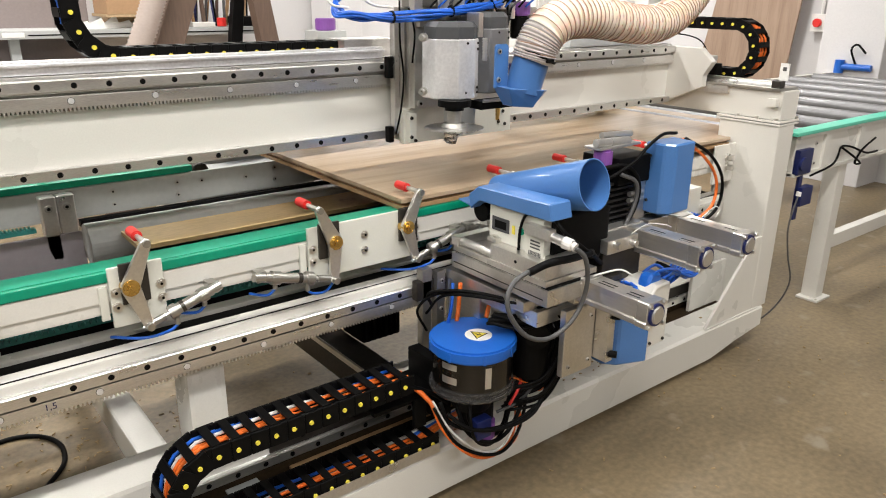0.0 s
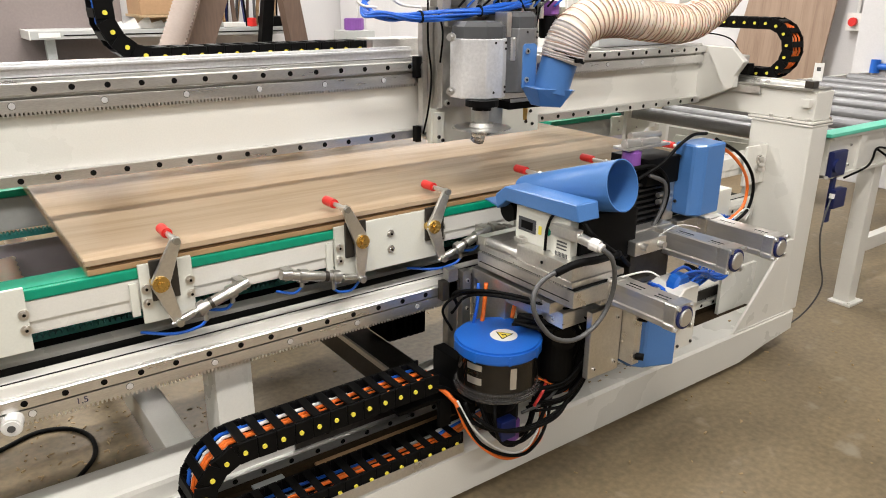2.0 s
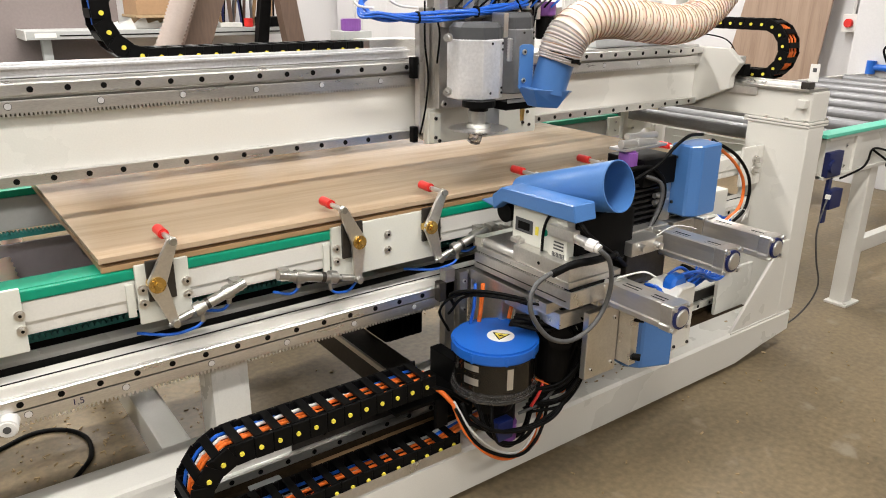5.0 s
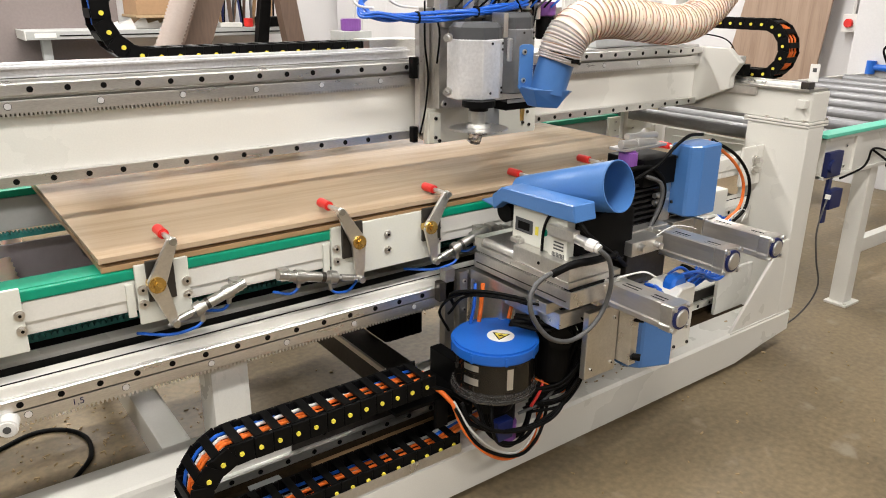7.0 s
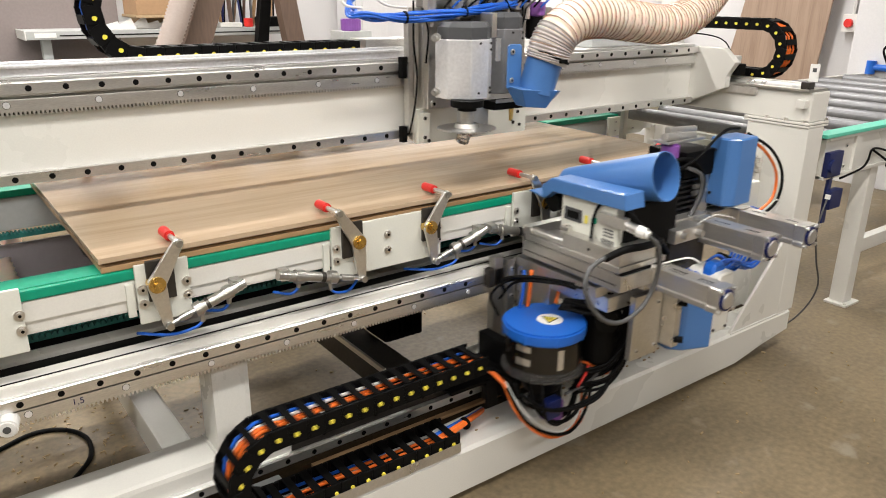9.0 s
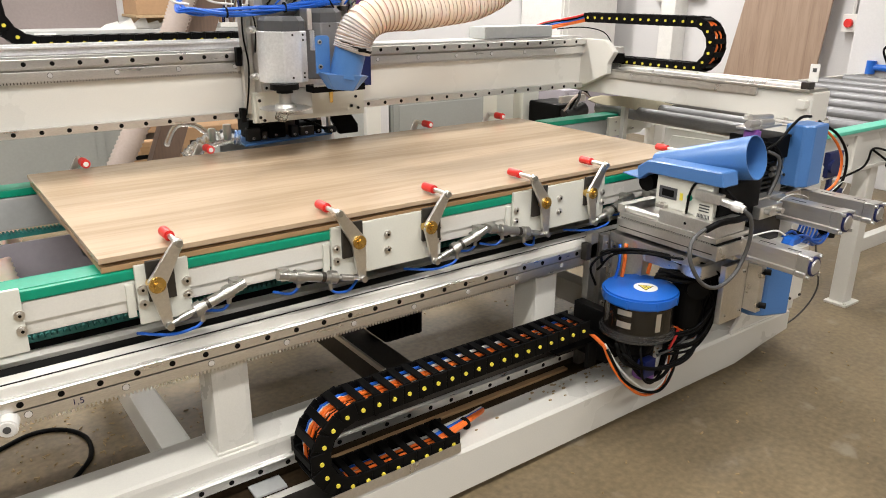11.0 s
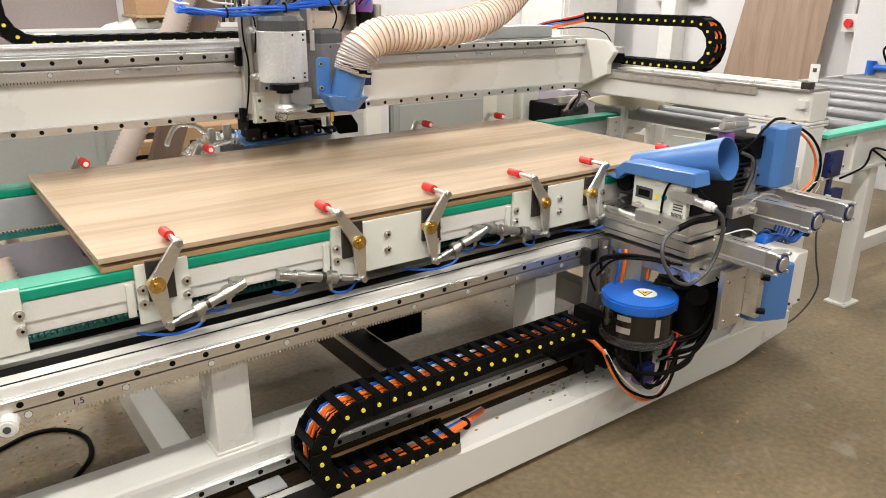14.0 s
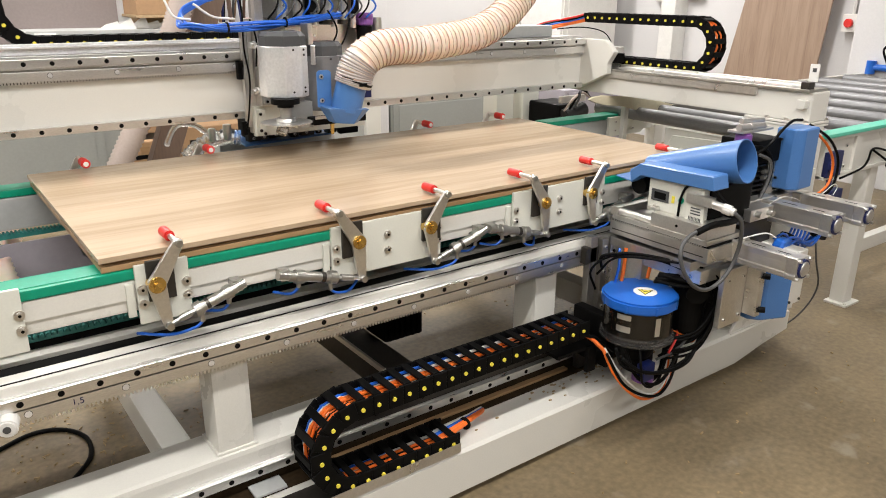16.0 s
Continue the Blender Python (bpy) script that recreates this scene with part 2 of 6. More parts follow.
def bolt(x, y, z, r=0.007, axis=(0, -1, 0), h=0.005, slot=0):
    """A socket-head screw with its recess, standing out along axis."""
    a = Vector(axis)
    c = Vector((x, y, z))
    return mix(rod(c, c + a * h, r, seg=12, slot=slot, bevel=0.001), rod(c + a * (h - 0.001), c + a * (h + 0.0006), r * 0.5, seg=6, slot=1))


def guide_rail(name, parent, x0, x1, y, z, pitch=0.08, h=0.028, depth=0.022, start=0.03):
    """A profiled linear rail along X on a face that looks to -Y, with counterbored holes."""
    pts = [(y, z - h / 2), (y, z + h / 2), (y - depth * 0.45, z + h / 2 - 0.003), (y - depth * 0.6, z + h / 2 - 0.006), (y - depth, z + h / 2 - 0.001),
           (y - depth, z - h / 2 + 0.001), (y - depth * 0.6, z - h / 2 + 0.006), (y - depth * 0.45, z - h / 2 + 0.003)]
    rail = part(name, prism(pts, 0, x0, x1, 0.0008), STEEL, parent, "polished steel guide rail")
    x = x0 + start
    first = None
    while x < x1:
        hole = mix(rod((x, y - depth + 0.002, z), (x, y - depth - 0.0006, z), 0.0072, seg=16))
        if first is None:
            first = part("screw_hole", hole, BLACK, rail, origin=(x, y - depth, z))
        else:
            hole.free()
            ob = new("screw_hole", first.data)
            ob.parent = rail
            ob.location = Vector((x, y - depth, z)) - BASE[rail.name]
        x += pitch
    return rail


def rack(name, parent, x0, x1, y, z0, z1, thick=0.02):
    """A toothed rack along X, teeth pointing down."""
    pitch = 0.0094
    n = int((x1 - x0) / pitch)
    bm = bmesh.new()
    # strip above the teeth and the toothed edge as quads
    a = box(x0, x1, y - thick, y, z0 + 0.0085, z1, 0.0015)
    for i in range(n):
        x = x0 + i * pitch
        q = [bm.verts.new(Vector(c)) for c in ((x + 0.0058, y - thick, z0 + 0.0090), (x + 0.0126, y - thick, z0 + 0.0090), (x + 0.0106, y - thick, z0), (x + 0.0078, y - thick, z0),
                                               (x + 0.0058, y, z0 + 0.0090), (x + 0.0126, y, z0 + 0.0090), (x + 0.0106, y, z0), (x + 0.0078, y, z0))]
        for f in ((0, 1, 2, 3), (7, 6, 5, 4), (0, 3, 7, 4), (1, 5, 6, 2), (3, 2, 6, 7)):
            bm.faces.new([q[k] for k in f])
    ob = part(name, mix(a, bm), STEEL, parent, "steel gear rack with teeth underneath")
    x = x0 + 0.1
    while x < x1:
        zc = (z0 + z1) / 2 + 0.006
        part("screw", mix(rod((x, y - thick, zc), (x, y - thick - 0.0005, zc), 0.0088, seg=14, slot=1), rod((x, y - thick, zc), (x, y - thick - 0.002, zc), 0.0078, seg=14, bevel=0.0006)), GALV, ob)
        x += 0.20
    return ob


# ---- the hall ----
def wall(name, bm, mat, label):
    return tagged(part(name, bm, mat, None), label, "wall", kind="structure")


tagged(part("floor", box(-6, 8, -5, 8, -0.2, 0.0, 0), FLOORM, None), "dusty brown-grey concrete workshop floor with sawdust", "floor", kind="structure")
tagged(part("ceiling", box(-6, 8, -5, 8, CEILING, CEILING + 0.2, 0), CEILM, None), "plain workshop ceiling out of view, darkened to cut bounced light", "ceiling", kind="structure")
wall("wall_east", box(6.5, 6.7, -5, 8, 0, CEILING, 0), WALLP, "white painted workshop wall")
wall("wall_north_east", box(2.75, 6.5, 6.0, 6.2, 0, CEILING, 0), WALLP, "white painted workshop wall behind the machine")
wall("wall_north_west", box(-6, 2.75, 6.0, 6.2, 0, CEILING, 0), WALLP, "white painted workshop wall behind the bench")
tagged(part("wall_board", box(-2.6, 1.42, 5.965, 5.995, 0.92, 1.78, 0.003), WALLB, None), "large beige board fixed to the workshop wall", "wall board", kind="structure")
wall("wall_west", box(-6.2, -6, -5, 8, 0, CEILING, 0), DIMWALL, "plain workshop wall out of view, darkened to cut bounced light")
wall("wall_south", box(-6, 6.5, -5.2, -5, 0, CEILING, 0), DIMWALL, "plain workshop wall out of view, darkened to cut bounced light")
for x, y in TUBES:
    f = thing("ceiling_light", (x, y, CEILING), "long fluorescent tube light placed out of view under the ceiling", "lamp", "ceiling lights")
    part("housing", box(x - 0.8, x + 0.8, y - 0.1, y + 0.1, CEILING - 0.06, CEILING, 0.01), WHITEP, f)
    part("tube", mix(rod((x - 0.75, y, CEILING - 0.085), (x + 0.75, y, CEILING - 0.085), 0.02, seg=12)), glow, f)

# ---- machine frame ----
RAIL_Y = 1.65
M = thing("panel_machine", (0.2, 1.6, 0), "cream-painted welded steel frame of a panel machine", "machine")
part("base_beam", prism([(-2.4, 0.014), (2.56, 0.014), (2.74, 0.046), (2.94, 0.07), (2.94, 0.168), (-2.4, 0.168)], 1, 1.45, 1.62, 0.010), CREAM, M)
for x in (-1.5, 0.2, 2.4):
    part("levelling_foot", rod((x, 1.56, 0.0), (x, 1.56, 0.02), 0.035, seg=16), DARKSTEEL, M)
part("lower_beam", box(-2.4, 2.85, 1.65, 1.79, 0.20, 0.29, 0.014), CREAM, M)
# dark block stands for the shade below the lower beam
part("under_beam_shade", box(-2.4, 2.85, 1.652, 1.785, 0.06, 0.20, 0.004), TROUGH, M)
guide_rail("guide_rail", M, -1.2, 2.8, RAIL_Y, 0.222, start=0.039)
# strip's dark colour holds the chain's shade and dark reflection on this face
strip = part("rail_backing", box(0.70, 2.8, 1.644, 1.6495, 0.238, 0.282, 0.001), DARKSTEEL, M, "steel strip above the lower rail, darkened for the chain's shade")
for k in range(12):
    part("screw", bolt(0.80 + 0.17 * k, 1.644, 0.26, 0.006, h=0.003), BLACK, strip)
part("stop_plate", box(0.565, 0.655, 1.585, 1.643, 0.1745, 0.182, 0.003), GREYPAINT, M, "small pale plate beside the lower rail")
for x in (-0.95, 0.505, 1.62):
    part("post", box(x, x + 0.1, 1.665, 1.775, 0.286, 0.60, 0.014), CREAM, M)
    part("weld_seam", box(x - 0.006, x + 0.106, 1.659, 1.781, 0.288, 0.297, 0.004), CREAM, M)
part("rail_beam", box(-2.4, 2.83, 1.65, 1.712, 0.55, 0.642, 0.006), CREAM, M)
# black strip drawn in for the dark of the narrow gap
part("gap_shade", box(-2.4, 2.83, 1.664, 1.6685, 0.6405, 0.6435, 0.0005), BLACK, M)
guide_rail("guide_rail", M, -1.2, 2.8, RAIL_Y, 0.607, start=0.008)
front_rack = rack("gear_rack", M, -1.2, 2.8, RAIL_Y, 0.555, 0.590)


def writing(text, size, m, mat, parent):
    """Flat lettering in the built-in font as a mesh part."""
    curve = bpy.data.curves.new("writing", "FONT")
    curve.body, curve.size, curve.extrude = text, size, 0.0002
    tmp = new("writing_curve", curve)
    bpy.context.view_layer.update()
    me = bpy.data.meshes.new_from_object(tmp)
    bpy.data.objects.remove(tmp)
    me.transform(m)
    bm = bmesh.new()
    bm.from_mesh(me)
    bpy.data.meshes.remove(me)
    return part("marking", bm, mat, parent)


writing("1,5", 0.022, pose(0.185, RAIL_Y - 0.0205, 0.570, 90, 0, 0), NAVY, front_rack)
part("back_ledge", box(-2.4, 2.83, 1.768, 1.812, 0.55, 0.645, 0.005), CREAM, M)
# black slabs stand for the shade inside the open slots around the ledge
part("slot_shade", box(-2.4, 2.83, 1.712, 1.768, 0.545, 0.634, 0.001), BLACK, M)
part("back_shade", box(-2.4, 2.83, 1.812, 1.95, 0.55, 0.635, 0.001), BLACK, M)
# members that run under the table to the rear side
for x in (-1.0, 0.40, 2.2):
    part("cross_member", box(x, x + 0.08, 1.79, 3.6, 0.17, 0.27, 0.008), CREAM, M)
part("rear_beam", box(-2.4, 2.85, 3.0, 3.14, 0.03, 0.17, 0.012), CREAM, M)
for x in (-0.95, 0.9, 1.5):
    part("rear_post", box(x, x + 0.1, 3.0, 3.1, 0.165, 0.72, 0.01), CREAM, M)
# end post, gusset and cross beam
part("end_post", box(2.84, 2.958, 1.456, 1.72, 0.166, 0.955, 0.008), CREAM, M)
part("weld_seam", box(2.50, 2.90, 1.4535, 1.4575, 0.1645, 0.171, 0.001), CREAM, M)
part("gusset", prism([(2.50, 0.166), (2.862, 0.166), (2.862, 0.50), (2.80, 0.50)], 1, 1.4575, 1.47, 0.002), CREAM, M)
part("gusset_web", box(2.60, 2.85, 1.60, 1.615, 0.166, 0.36, 0.002), CREAM, M)
part("joint_plate", box(2.70, 2.852, 1.63, 1.642, 0.705, 0.865, 0.003), CREAM, M)
for z in (0.77, 0.81):
    part("joint_bolt", mix(rod((2.785, 1.63, z), (2.785, 1.60, z), 0.012, seg=6), rod((2.785, 1.63, z), (2.785, 1.622, z), 0.017, seg=20)), ALU, M)
part("flange", box(2.835, 2.985, 1.455, 1.735, 0.955, 0.963, 0.002), CREAM, M)
part("flange", box(2.835, 2.985, 1.455, 1.735, 0.966, 0.975, 0.002), CREAM, M)
for x, y in ((2.845, 1.48), (2.845, 1.56), (2.845, 1.64), (2.975, 1.465)):
    part("flange_bolt", rod((x, y, 0.974), (x, y, 0.985), 0.009, seg=6), ALU, M)
part("cross_beam", box(2.85, 2.975, 1.465, 5.1, 0.976, 1.090, 0.006), CREAM, M)
part("end_post", box(2.85, 2.975, 4.85, 5.1, 0, 0.976, 0.01), CREAM, M)
part("cross_beam", box(-2.0, -1.875, 1.465, 4.2, 0.976, 1.090, 0.006), CREAM, M)
part("end_post", box(-2.0, -1.875, 1.47, 1.72, 0.165, 0.976, 0.01), CREAM, M)
part("end_post", box(-2.0, -1.875, 3.85, 4.1, 0.0, 0.976, 0.01), CREAM, M)
part("track_plate", box(2.835, 2.975, 1.475, 4.1, 1.090, 1.101, 0.002), STAINLESS, M)
part("track_rail", prism([(2.862, 1.101), (2.890, 1.101), (2.888, 1.112), (2.885, 1.116), (2.889, 1.124), (2.863, 1.124), (2.867, 1.116), (2.864, 1.112)], 1, 1.53, 4.05, 0.0006), STEEL, M)
part("track_rack", box(2.838, 2.850, 1.70, 4.0, 1.058, 1.0895, 0.0015), STEEL, M, "steel gear rack under the track plate")
part("stop_block", box(2.845, 2.885, 1.485, 1.52, 1.101, 1.128, 0.003), DARKSTEEL, M)
part("limit_block", box(2.822, 2.85, 1.478, 1.515, 1.03, 1.062, 0.003), CREAM, M)
tag = thing("paper_tag", (2.90, 1.50, 1.124), "small white paper tag stuck upright on the cross beam", "tag")
part("sheet", box(2.885, 2.889, 1.478, 1.515, 1.128, 1.195, 0.0005), LABEL, tag)
part("print", box(2.8838, 2.885, 1.488, 1.503, 1.165, 1.18, 0), GREYCABLE, tag)
part("chain_tray", box(2.90, 3.00, 1.62, 4.0, 1.1015, 1.1055, 0.001), ALU, M)
part("cable_tray", prism([(1.447, 0.169), (1.449, 0.169), (1.449, 0.20), (1.447, 0.20)], 0, -1.6, 1.14, 0), ALU, M, "folded aluminium tray under the cable chain")
# tray floor and trough carry the shade beside the rail in their colour
part("tray_floor", box(-1.6, 1.14, 1.449, 1.56, 0.1685, 0.1705, 0), DARKSTEEL, M)
part("trough", box(-2.3, 2.8, 1.588, 1.648, 0.1686, 0.172, 0), TROUGH, M, "brown trough beside the lower rail, darkened for shade")
tagged(part("sawdust", mix(*[box(x - w, x + w, y - w * 0.6, y + w * 0.6, 0.1682, 0.1682 + 0.002 + 0.002 * random.random(), 0) for x, y, w in
       [(random.gauss(1.9, 0.28), random.uniform(1.50, 1.60), 0.002 + 0.004 * random.random()) for _ in range(70)]]), SAWDUST, None),
       "loose sawdust crumbs on the base beam", "sawdust", kind="stuff")
part("trough_batten", box(0.75, 1.75, 1.615, 1.636, 0.1725, 0.182, 0.002), EDGEWOOD, M, "dirty wooden batten lying in the trough")
cross = thing("drive_unit", (1.12, 2.2, 0.2), "dark steel cross rail with a black drive motor under the table", "drive unit")
part("rail", box(1.10, 1.22, 1.80, 3.0, 0.20, 0.28, 0.004), DARKSTEEL, cross)
part("rail_lip", box(1.095, 1.105, 1.80, 3.0, 0.28, 0.30, 0.002), ALU, cross)
dm = part("motor", box(1.24, 1.40, 2.02, 2.16, 0.26, 0.36, 0.01), BLACK, cross)
for k in range(6):
    part("fin", box(1.25 + 0.024 * k, 1.260 + 0.024 * k, 2.005, 2.02, 0.27, 0.35, 0.001), BLACK, dm)
wheel = thing("plastic_stop_roller", (0.06, 1.63, 0.57), "small white plastic roller on the gear rack", "roller")
part("roller", rod((0.065, 1.64, 0.575), (0.055, 1.60, 0.572), 0.021, seg=28, bevel=0.004), WHITEP, wheel)
part("bore", rod((0.055, 1.601, 0.572), (0.0545, 1.5985, 0.572), 0.008, seg=16), GREYCABLE, wheel)

# ---- conveyors ----
conveyor = thing("front_conveyor", (0.5, 1.7, 0.65), "cream conveyor rail with green belt strip and bolted plates", "conveyor")
part("profile", mix(box(-2.2, 2.85, 1.662, 1.74, 0.745, 0.822, 0.006), box(-2.2, 2.85, 1.658, 1.665, 0.775, 0.822, 0.002)), CREAM, conveyor)
part("belt_strip", mix(box(-2.2, 2.45, 1.655, 1.745, 0.824, 0.847, 0.004), box(-2.2, 2.45, 1.668, 1.73, 0.8471, 0.8485, 0.001)), GREEN, conveyor, "glossy green plastic belt strip")
part("belt_carrier", box(-2.2, 2.4, 1.86, 1.88, 0.64, 0.74, 0.002), DARKSTEEL, conveyor)
part("toothed_belt", mix(box(-1.0, 2.4, 1.815, 1.85, 0.660, 0.668, 0.001), *[rod((x, 1.813, 0.672), (x, 1.852, 0.672), 0.0055, seg=6) for x in [-0.6 + 0.0135 * k for k in range(220)]]), TEAL, conveyor, "dark green toothed drive belt")
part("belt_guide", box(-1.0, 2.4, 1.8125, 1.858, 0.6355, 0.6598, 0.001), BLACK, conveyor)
plates = []
for x0, x1 in ((-0.30, 0.128), (0.355, 0.475), (0.850, 1.205), (1.485, 1.90), (2.16, 2.45)):
    pl = part("mounting_plate", box(x0, x1, 1.645, 1.655, 0.715, 0.858, 0.0025), PLATE, conveyor)
    part("edge_lip", box(x0 - 0.022, x0 - 0.004, 1.651, 1.66, 0.735, 0.815, 0.002), PLATE, pl)
    spots = [(x0 + 0.012, 0.80), (x0 + 0.012, 0.765), (x1 - 0.008, 0.80), (x1 - 0.008, 0.765)]
    if x1 - x0 > 0.2:
        spots += [(0.5 * (x0 + x1) - 0.005, 0.811), (0.5 * (x0 + x1) - 0.005, 0.766)]
    for bx, bz in spots:
        part("bolt", mix(rod((bx, 1.645, bz), (bx, 1.6425, bz), 0.011, seg=20), bolt(bx, 1.643, bz, 0.0075)), ALU, pl)
back = thing("back_conveyor", (0.5, 2.7, 0.65), "grey conveyor rail with green belt strip", "conveyor")
part("profile", box(-2.2, 3.0, 2.61, 2.70, 0.715, 0.820, 0.006), GREYPAINT, back, "dull grey side profile")
for x, z in ((0.62, 0.79), (0.62, 0.745), (0.84, 0.79), (0.84, 0.745), (0.93, 0.785), (1.10, 0.775), (1.22, 0.795), (1.22, 0.75)):
    part("bolt", bolt(x, 2.61, z, 0.008), STAINLESS, back)
part("belt_pulley", rod((0.935, 2.62, 0.815), (0.935, 2.69, 0.815), 0.03, seg=24, bevel=0.003), DARKSTEEL, back)
part("slot_seal", box(0.50, 2.6, 2.58, 2.609, 0.690, 0.713, 0.001), BLACK, back)
for x0, x1 in ((-2.2, 0.90), (2.56, 3.22)):
    part("belt_strip", box(x0, x1, 2.608, 2.70, 0.822, 0.845, 0.004), GREEN, back)
part("toothed_belt", mix(box(-1.4, 0.37, 2.60, 2.63, 0.690, 0.704, 0.001), *[rod((x, 2.598, 0.706), (x, 2.63, 0.706), 0.004, seg=6) for x in [-0.9 + 0.0115 * k for k in range(110)]]), TEAL, back, "dark toothed belt under the rear rail")
part("bracket", mix(prism([(0.385, 0.812), (0.434, 0.812), (0.434, 0.598), (0.40, 0.600), (0.388, 0.64)], 1, 2.56, 2.608, 0.004), prism([(0.437, 0.812), (0.49, 0.812), (0.49, 0.605), (0.437, 0.594)], 1, 2.565, 2.608, 0.004)), ALU, back, "dull folded steel bracket")
for x in (0.408, 0.462):
    part("bracket_bolt", bolt(x, 2.56, 0.775, 0.012, h=0.008), STAINLESS, back)
endp = part("end_plate", prism([(2.98, 0.735), (3.24, 0.735), (3.28, 0.765), (3.28, 0.80), (3.24, 0.835), (2.98, 0.835)], 1, 2.585, 2.60, 0.002), PLATE, back)
for bx in (3.03, 3.10, 3.17):
    for bz in (0.765, 0.81):
        part("bolt", bolt(bx, 2.585, bz, 0.008), ALU, endp)
part("tension_screw", rod((3.26, 2.59, 0.785), (3.36, 2.59, 0.785), 0.006, seg=10), STEEL, endp)

# ---- the bed between the belts ----
bed = thing("machine_bed", (0.8, 2.2, 0.5), "chipboard strip, grey drum and dark tray between the belts", "machine bed")
part("chip_board", box(0.585, 2.6, 2.24, 2.43, 0.685, 0.70, 0.002), STRIPWOOD, bed, "worn yellow plywood strip with dark stains")
part("drum", rod((0.495, 2.505, 0.655), (2.4, 2.505, 0.655), 0.066, seg=28), GREYPAINT, bed)
part("tray", box(0.55, 2.7, 2.05, 2.20, 0.60, 0.66, 0.004), BLACK, bed)
part("tray_fixing", mix(*[rod((0.7 + 0.08 * k, 2.12, 0.66), (0.7 + 0.08 * k, 2.12, 0.668), 0.008, seg=10) for k in range(18)]), BRASS, bed)
part("support", box(0.6, 2.6, 2.10, 2.50, 0.50, 0.60, 0.01), DARKSTEEL, bed)
# unseen sheet added to keep overhead light off the floor below
part("bed_light_block", box(0.55, 2.75, 1.90, 2.585, 0.44, 0.452, 0.002), DARKSTEEL, bed)
part("sheet_panel", box(-0.6, 0.50, 2.56, 2.57, 0.20, 0.685, 0.002), LILAC, bed)

# ---- panel ----
PANEL_X = 0.287
panel = thing("door_panel", (PANEL_X, 1.66, 0.8485), "oak-look laminate door panel lying on the belts", "panel")
part("top_board", box(PANEL_X, PANEL_X + 2.08, 1.66, 2.622, 0.872, 0.885, 0.0015), LAMINATE, panel)
part("core_board", box(PANEL_X + 0.012, PANEL_X + 2.07, 1.675, 2.61, 0.862, 0.872, 0.001), EDGEWOOD, panel)
part("lower_board", box(PANEL_X + 0.004, PANEL_X + 2.078, 1.663, 2.62, 0.8487, 0.862, 0.0015), EDGEWOOD, panel)


# ---- clamps ----
def clamp(px, pz, lean, label):
    """Toggle clamp in front of a plate: bent lever on a brass pivot, rubber-tipped rod over the panel, air cylinder."""
    c = thing("toggle_clamp", (px, 1.645, pz), label, "clamp", "clamps along the front conveyor")
    part("guide_block", box(px - 0.028 + 0.012 * lean, px + 0.034 + 0.012 * lean, 1.636, 1.645, pz - 0.045, pz + 0.052, 0.002), DARKSTEEL, c, "dark steel backing block")
    tx, tz = px + 0.057 * lean, pz + 0.088
    bx, bz = px + 0.012 + 0.004 * lean, pz - 0.105
    y0, y1 = 1.618, 1.628
    def bar(a, b, ra, rb):
        a, b = Vector(a), Vector(b)
        d = (b - a).normalized()
        n = Vector((-d.y, d.x))
        pts = [a + n * ra, a - d * ra * 0.8 + n * ra * 0.5, a - d * ra * 0.8 - n * ra * 0.5, a - n * ra, b - n * rb, b + d * rb * 0.8 - n * rb * 0.5, b + d * rb * 0.8 + n * rb * 0.5, b + n * rb]
        return prism([tuple(p) for p in pts], 1, y0, y1, 0.001)
    lever = part("lever", mix(bar((px, pz), (tx, tz), 0.021, 0.012), bar((px, pz), (bx, bz), 0.021, 0.011)), ALU, c, "bent aluminium lever", origin=(px, 1.64, pz))
    part("pivot", mix(rod((px, 1.645, pz), (px, 1.611, pz), 0.019, seg=24, bevel=0.002), rod((px, 1.612, pz), (px, 1.605, pz), 0.009, seg=6)), BRASS, lever, "brass pivot bolt")
    part("rod", rod((tx, 1.612, tz), (tx, 1.70, tz), 0.0065, seg=14), STEEL, lever)
    part("rubber_tip", rod((tx, 1.682, tz), (tx, 1.735, tz), 0.0125, seg=20, bevel=0.003), RED, lever, "red rubber tip")
    part("pin", rod((bx, 1.63, bz), (bx, 1.606, bz), 0.009, seg=14), STAINLESS, lever)
    part("pin", rod((tx, 1.63, tz), (tx, 1.610, tz), 0.0085, seg=14), STAINLESS, lever)
    # air cylinder between the lever's foot and the conveyor
    ex, ez = (px + 0.185, pz - 0.045) if lean > 0 else (px - 0.215, pz - 0.048)
    a, b = Vector((bx, 1.622, bz)), Vector((ex, 1.615, ez))
    q = lambda k: a.lerp(b, k)
    part("piston_rod", rod(q(0.0), q(0.40), 0.005, seg=12), STEEL, c)
    part("rod_eye", rod(q(0.14), q(0.30), 0.009, seg=12), STAINLESS, c)
    part("cylinder", mix(rod(q(0.38), q(0.98), 0.0135, seg=20, bevel=0.002), rod(q(0.36), q(0.47), 0.018, seg=20, bevel=0.002), rod(q(0.78), q(0.90), 0.018, seg=20, bevel=0.002)), STAINLESS, c, "slim stainless air cylinder")
    part("clevis", mix(rod(q(0.97), q(1.10), 0.012, seg=12), box(ex - 0.012, ex + 0.012, 1.615, 1.650, ez - 0.014, ez + 0.014, 0.002)), STAINLESS, c)
    part("band", rod(q(0.52), q(0.57), 0.0145, seg=20), DARKSTEEL, c)
    f = q(0.45) + Vector((0, -0.004, -0.016))
    part("air_fitting", rod(f, f + Vector((0.0, 0, -0.018)), 0.006, seg=10), STAINLESS, c)
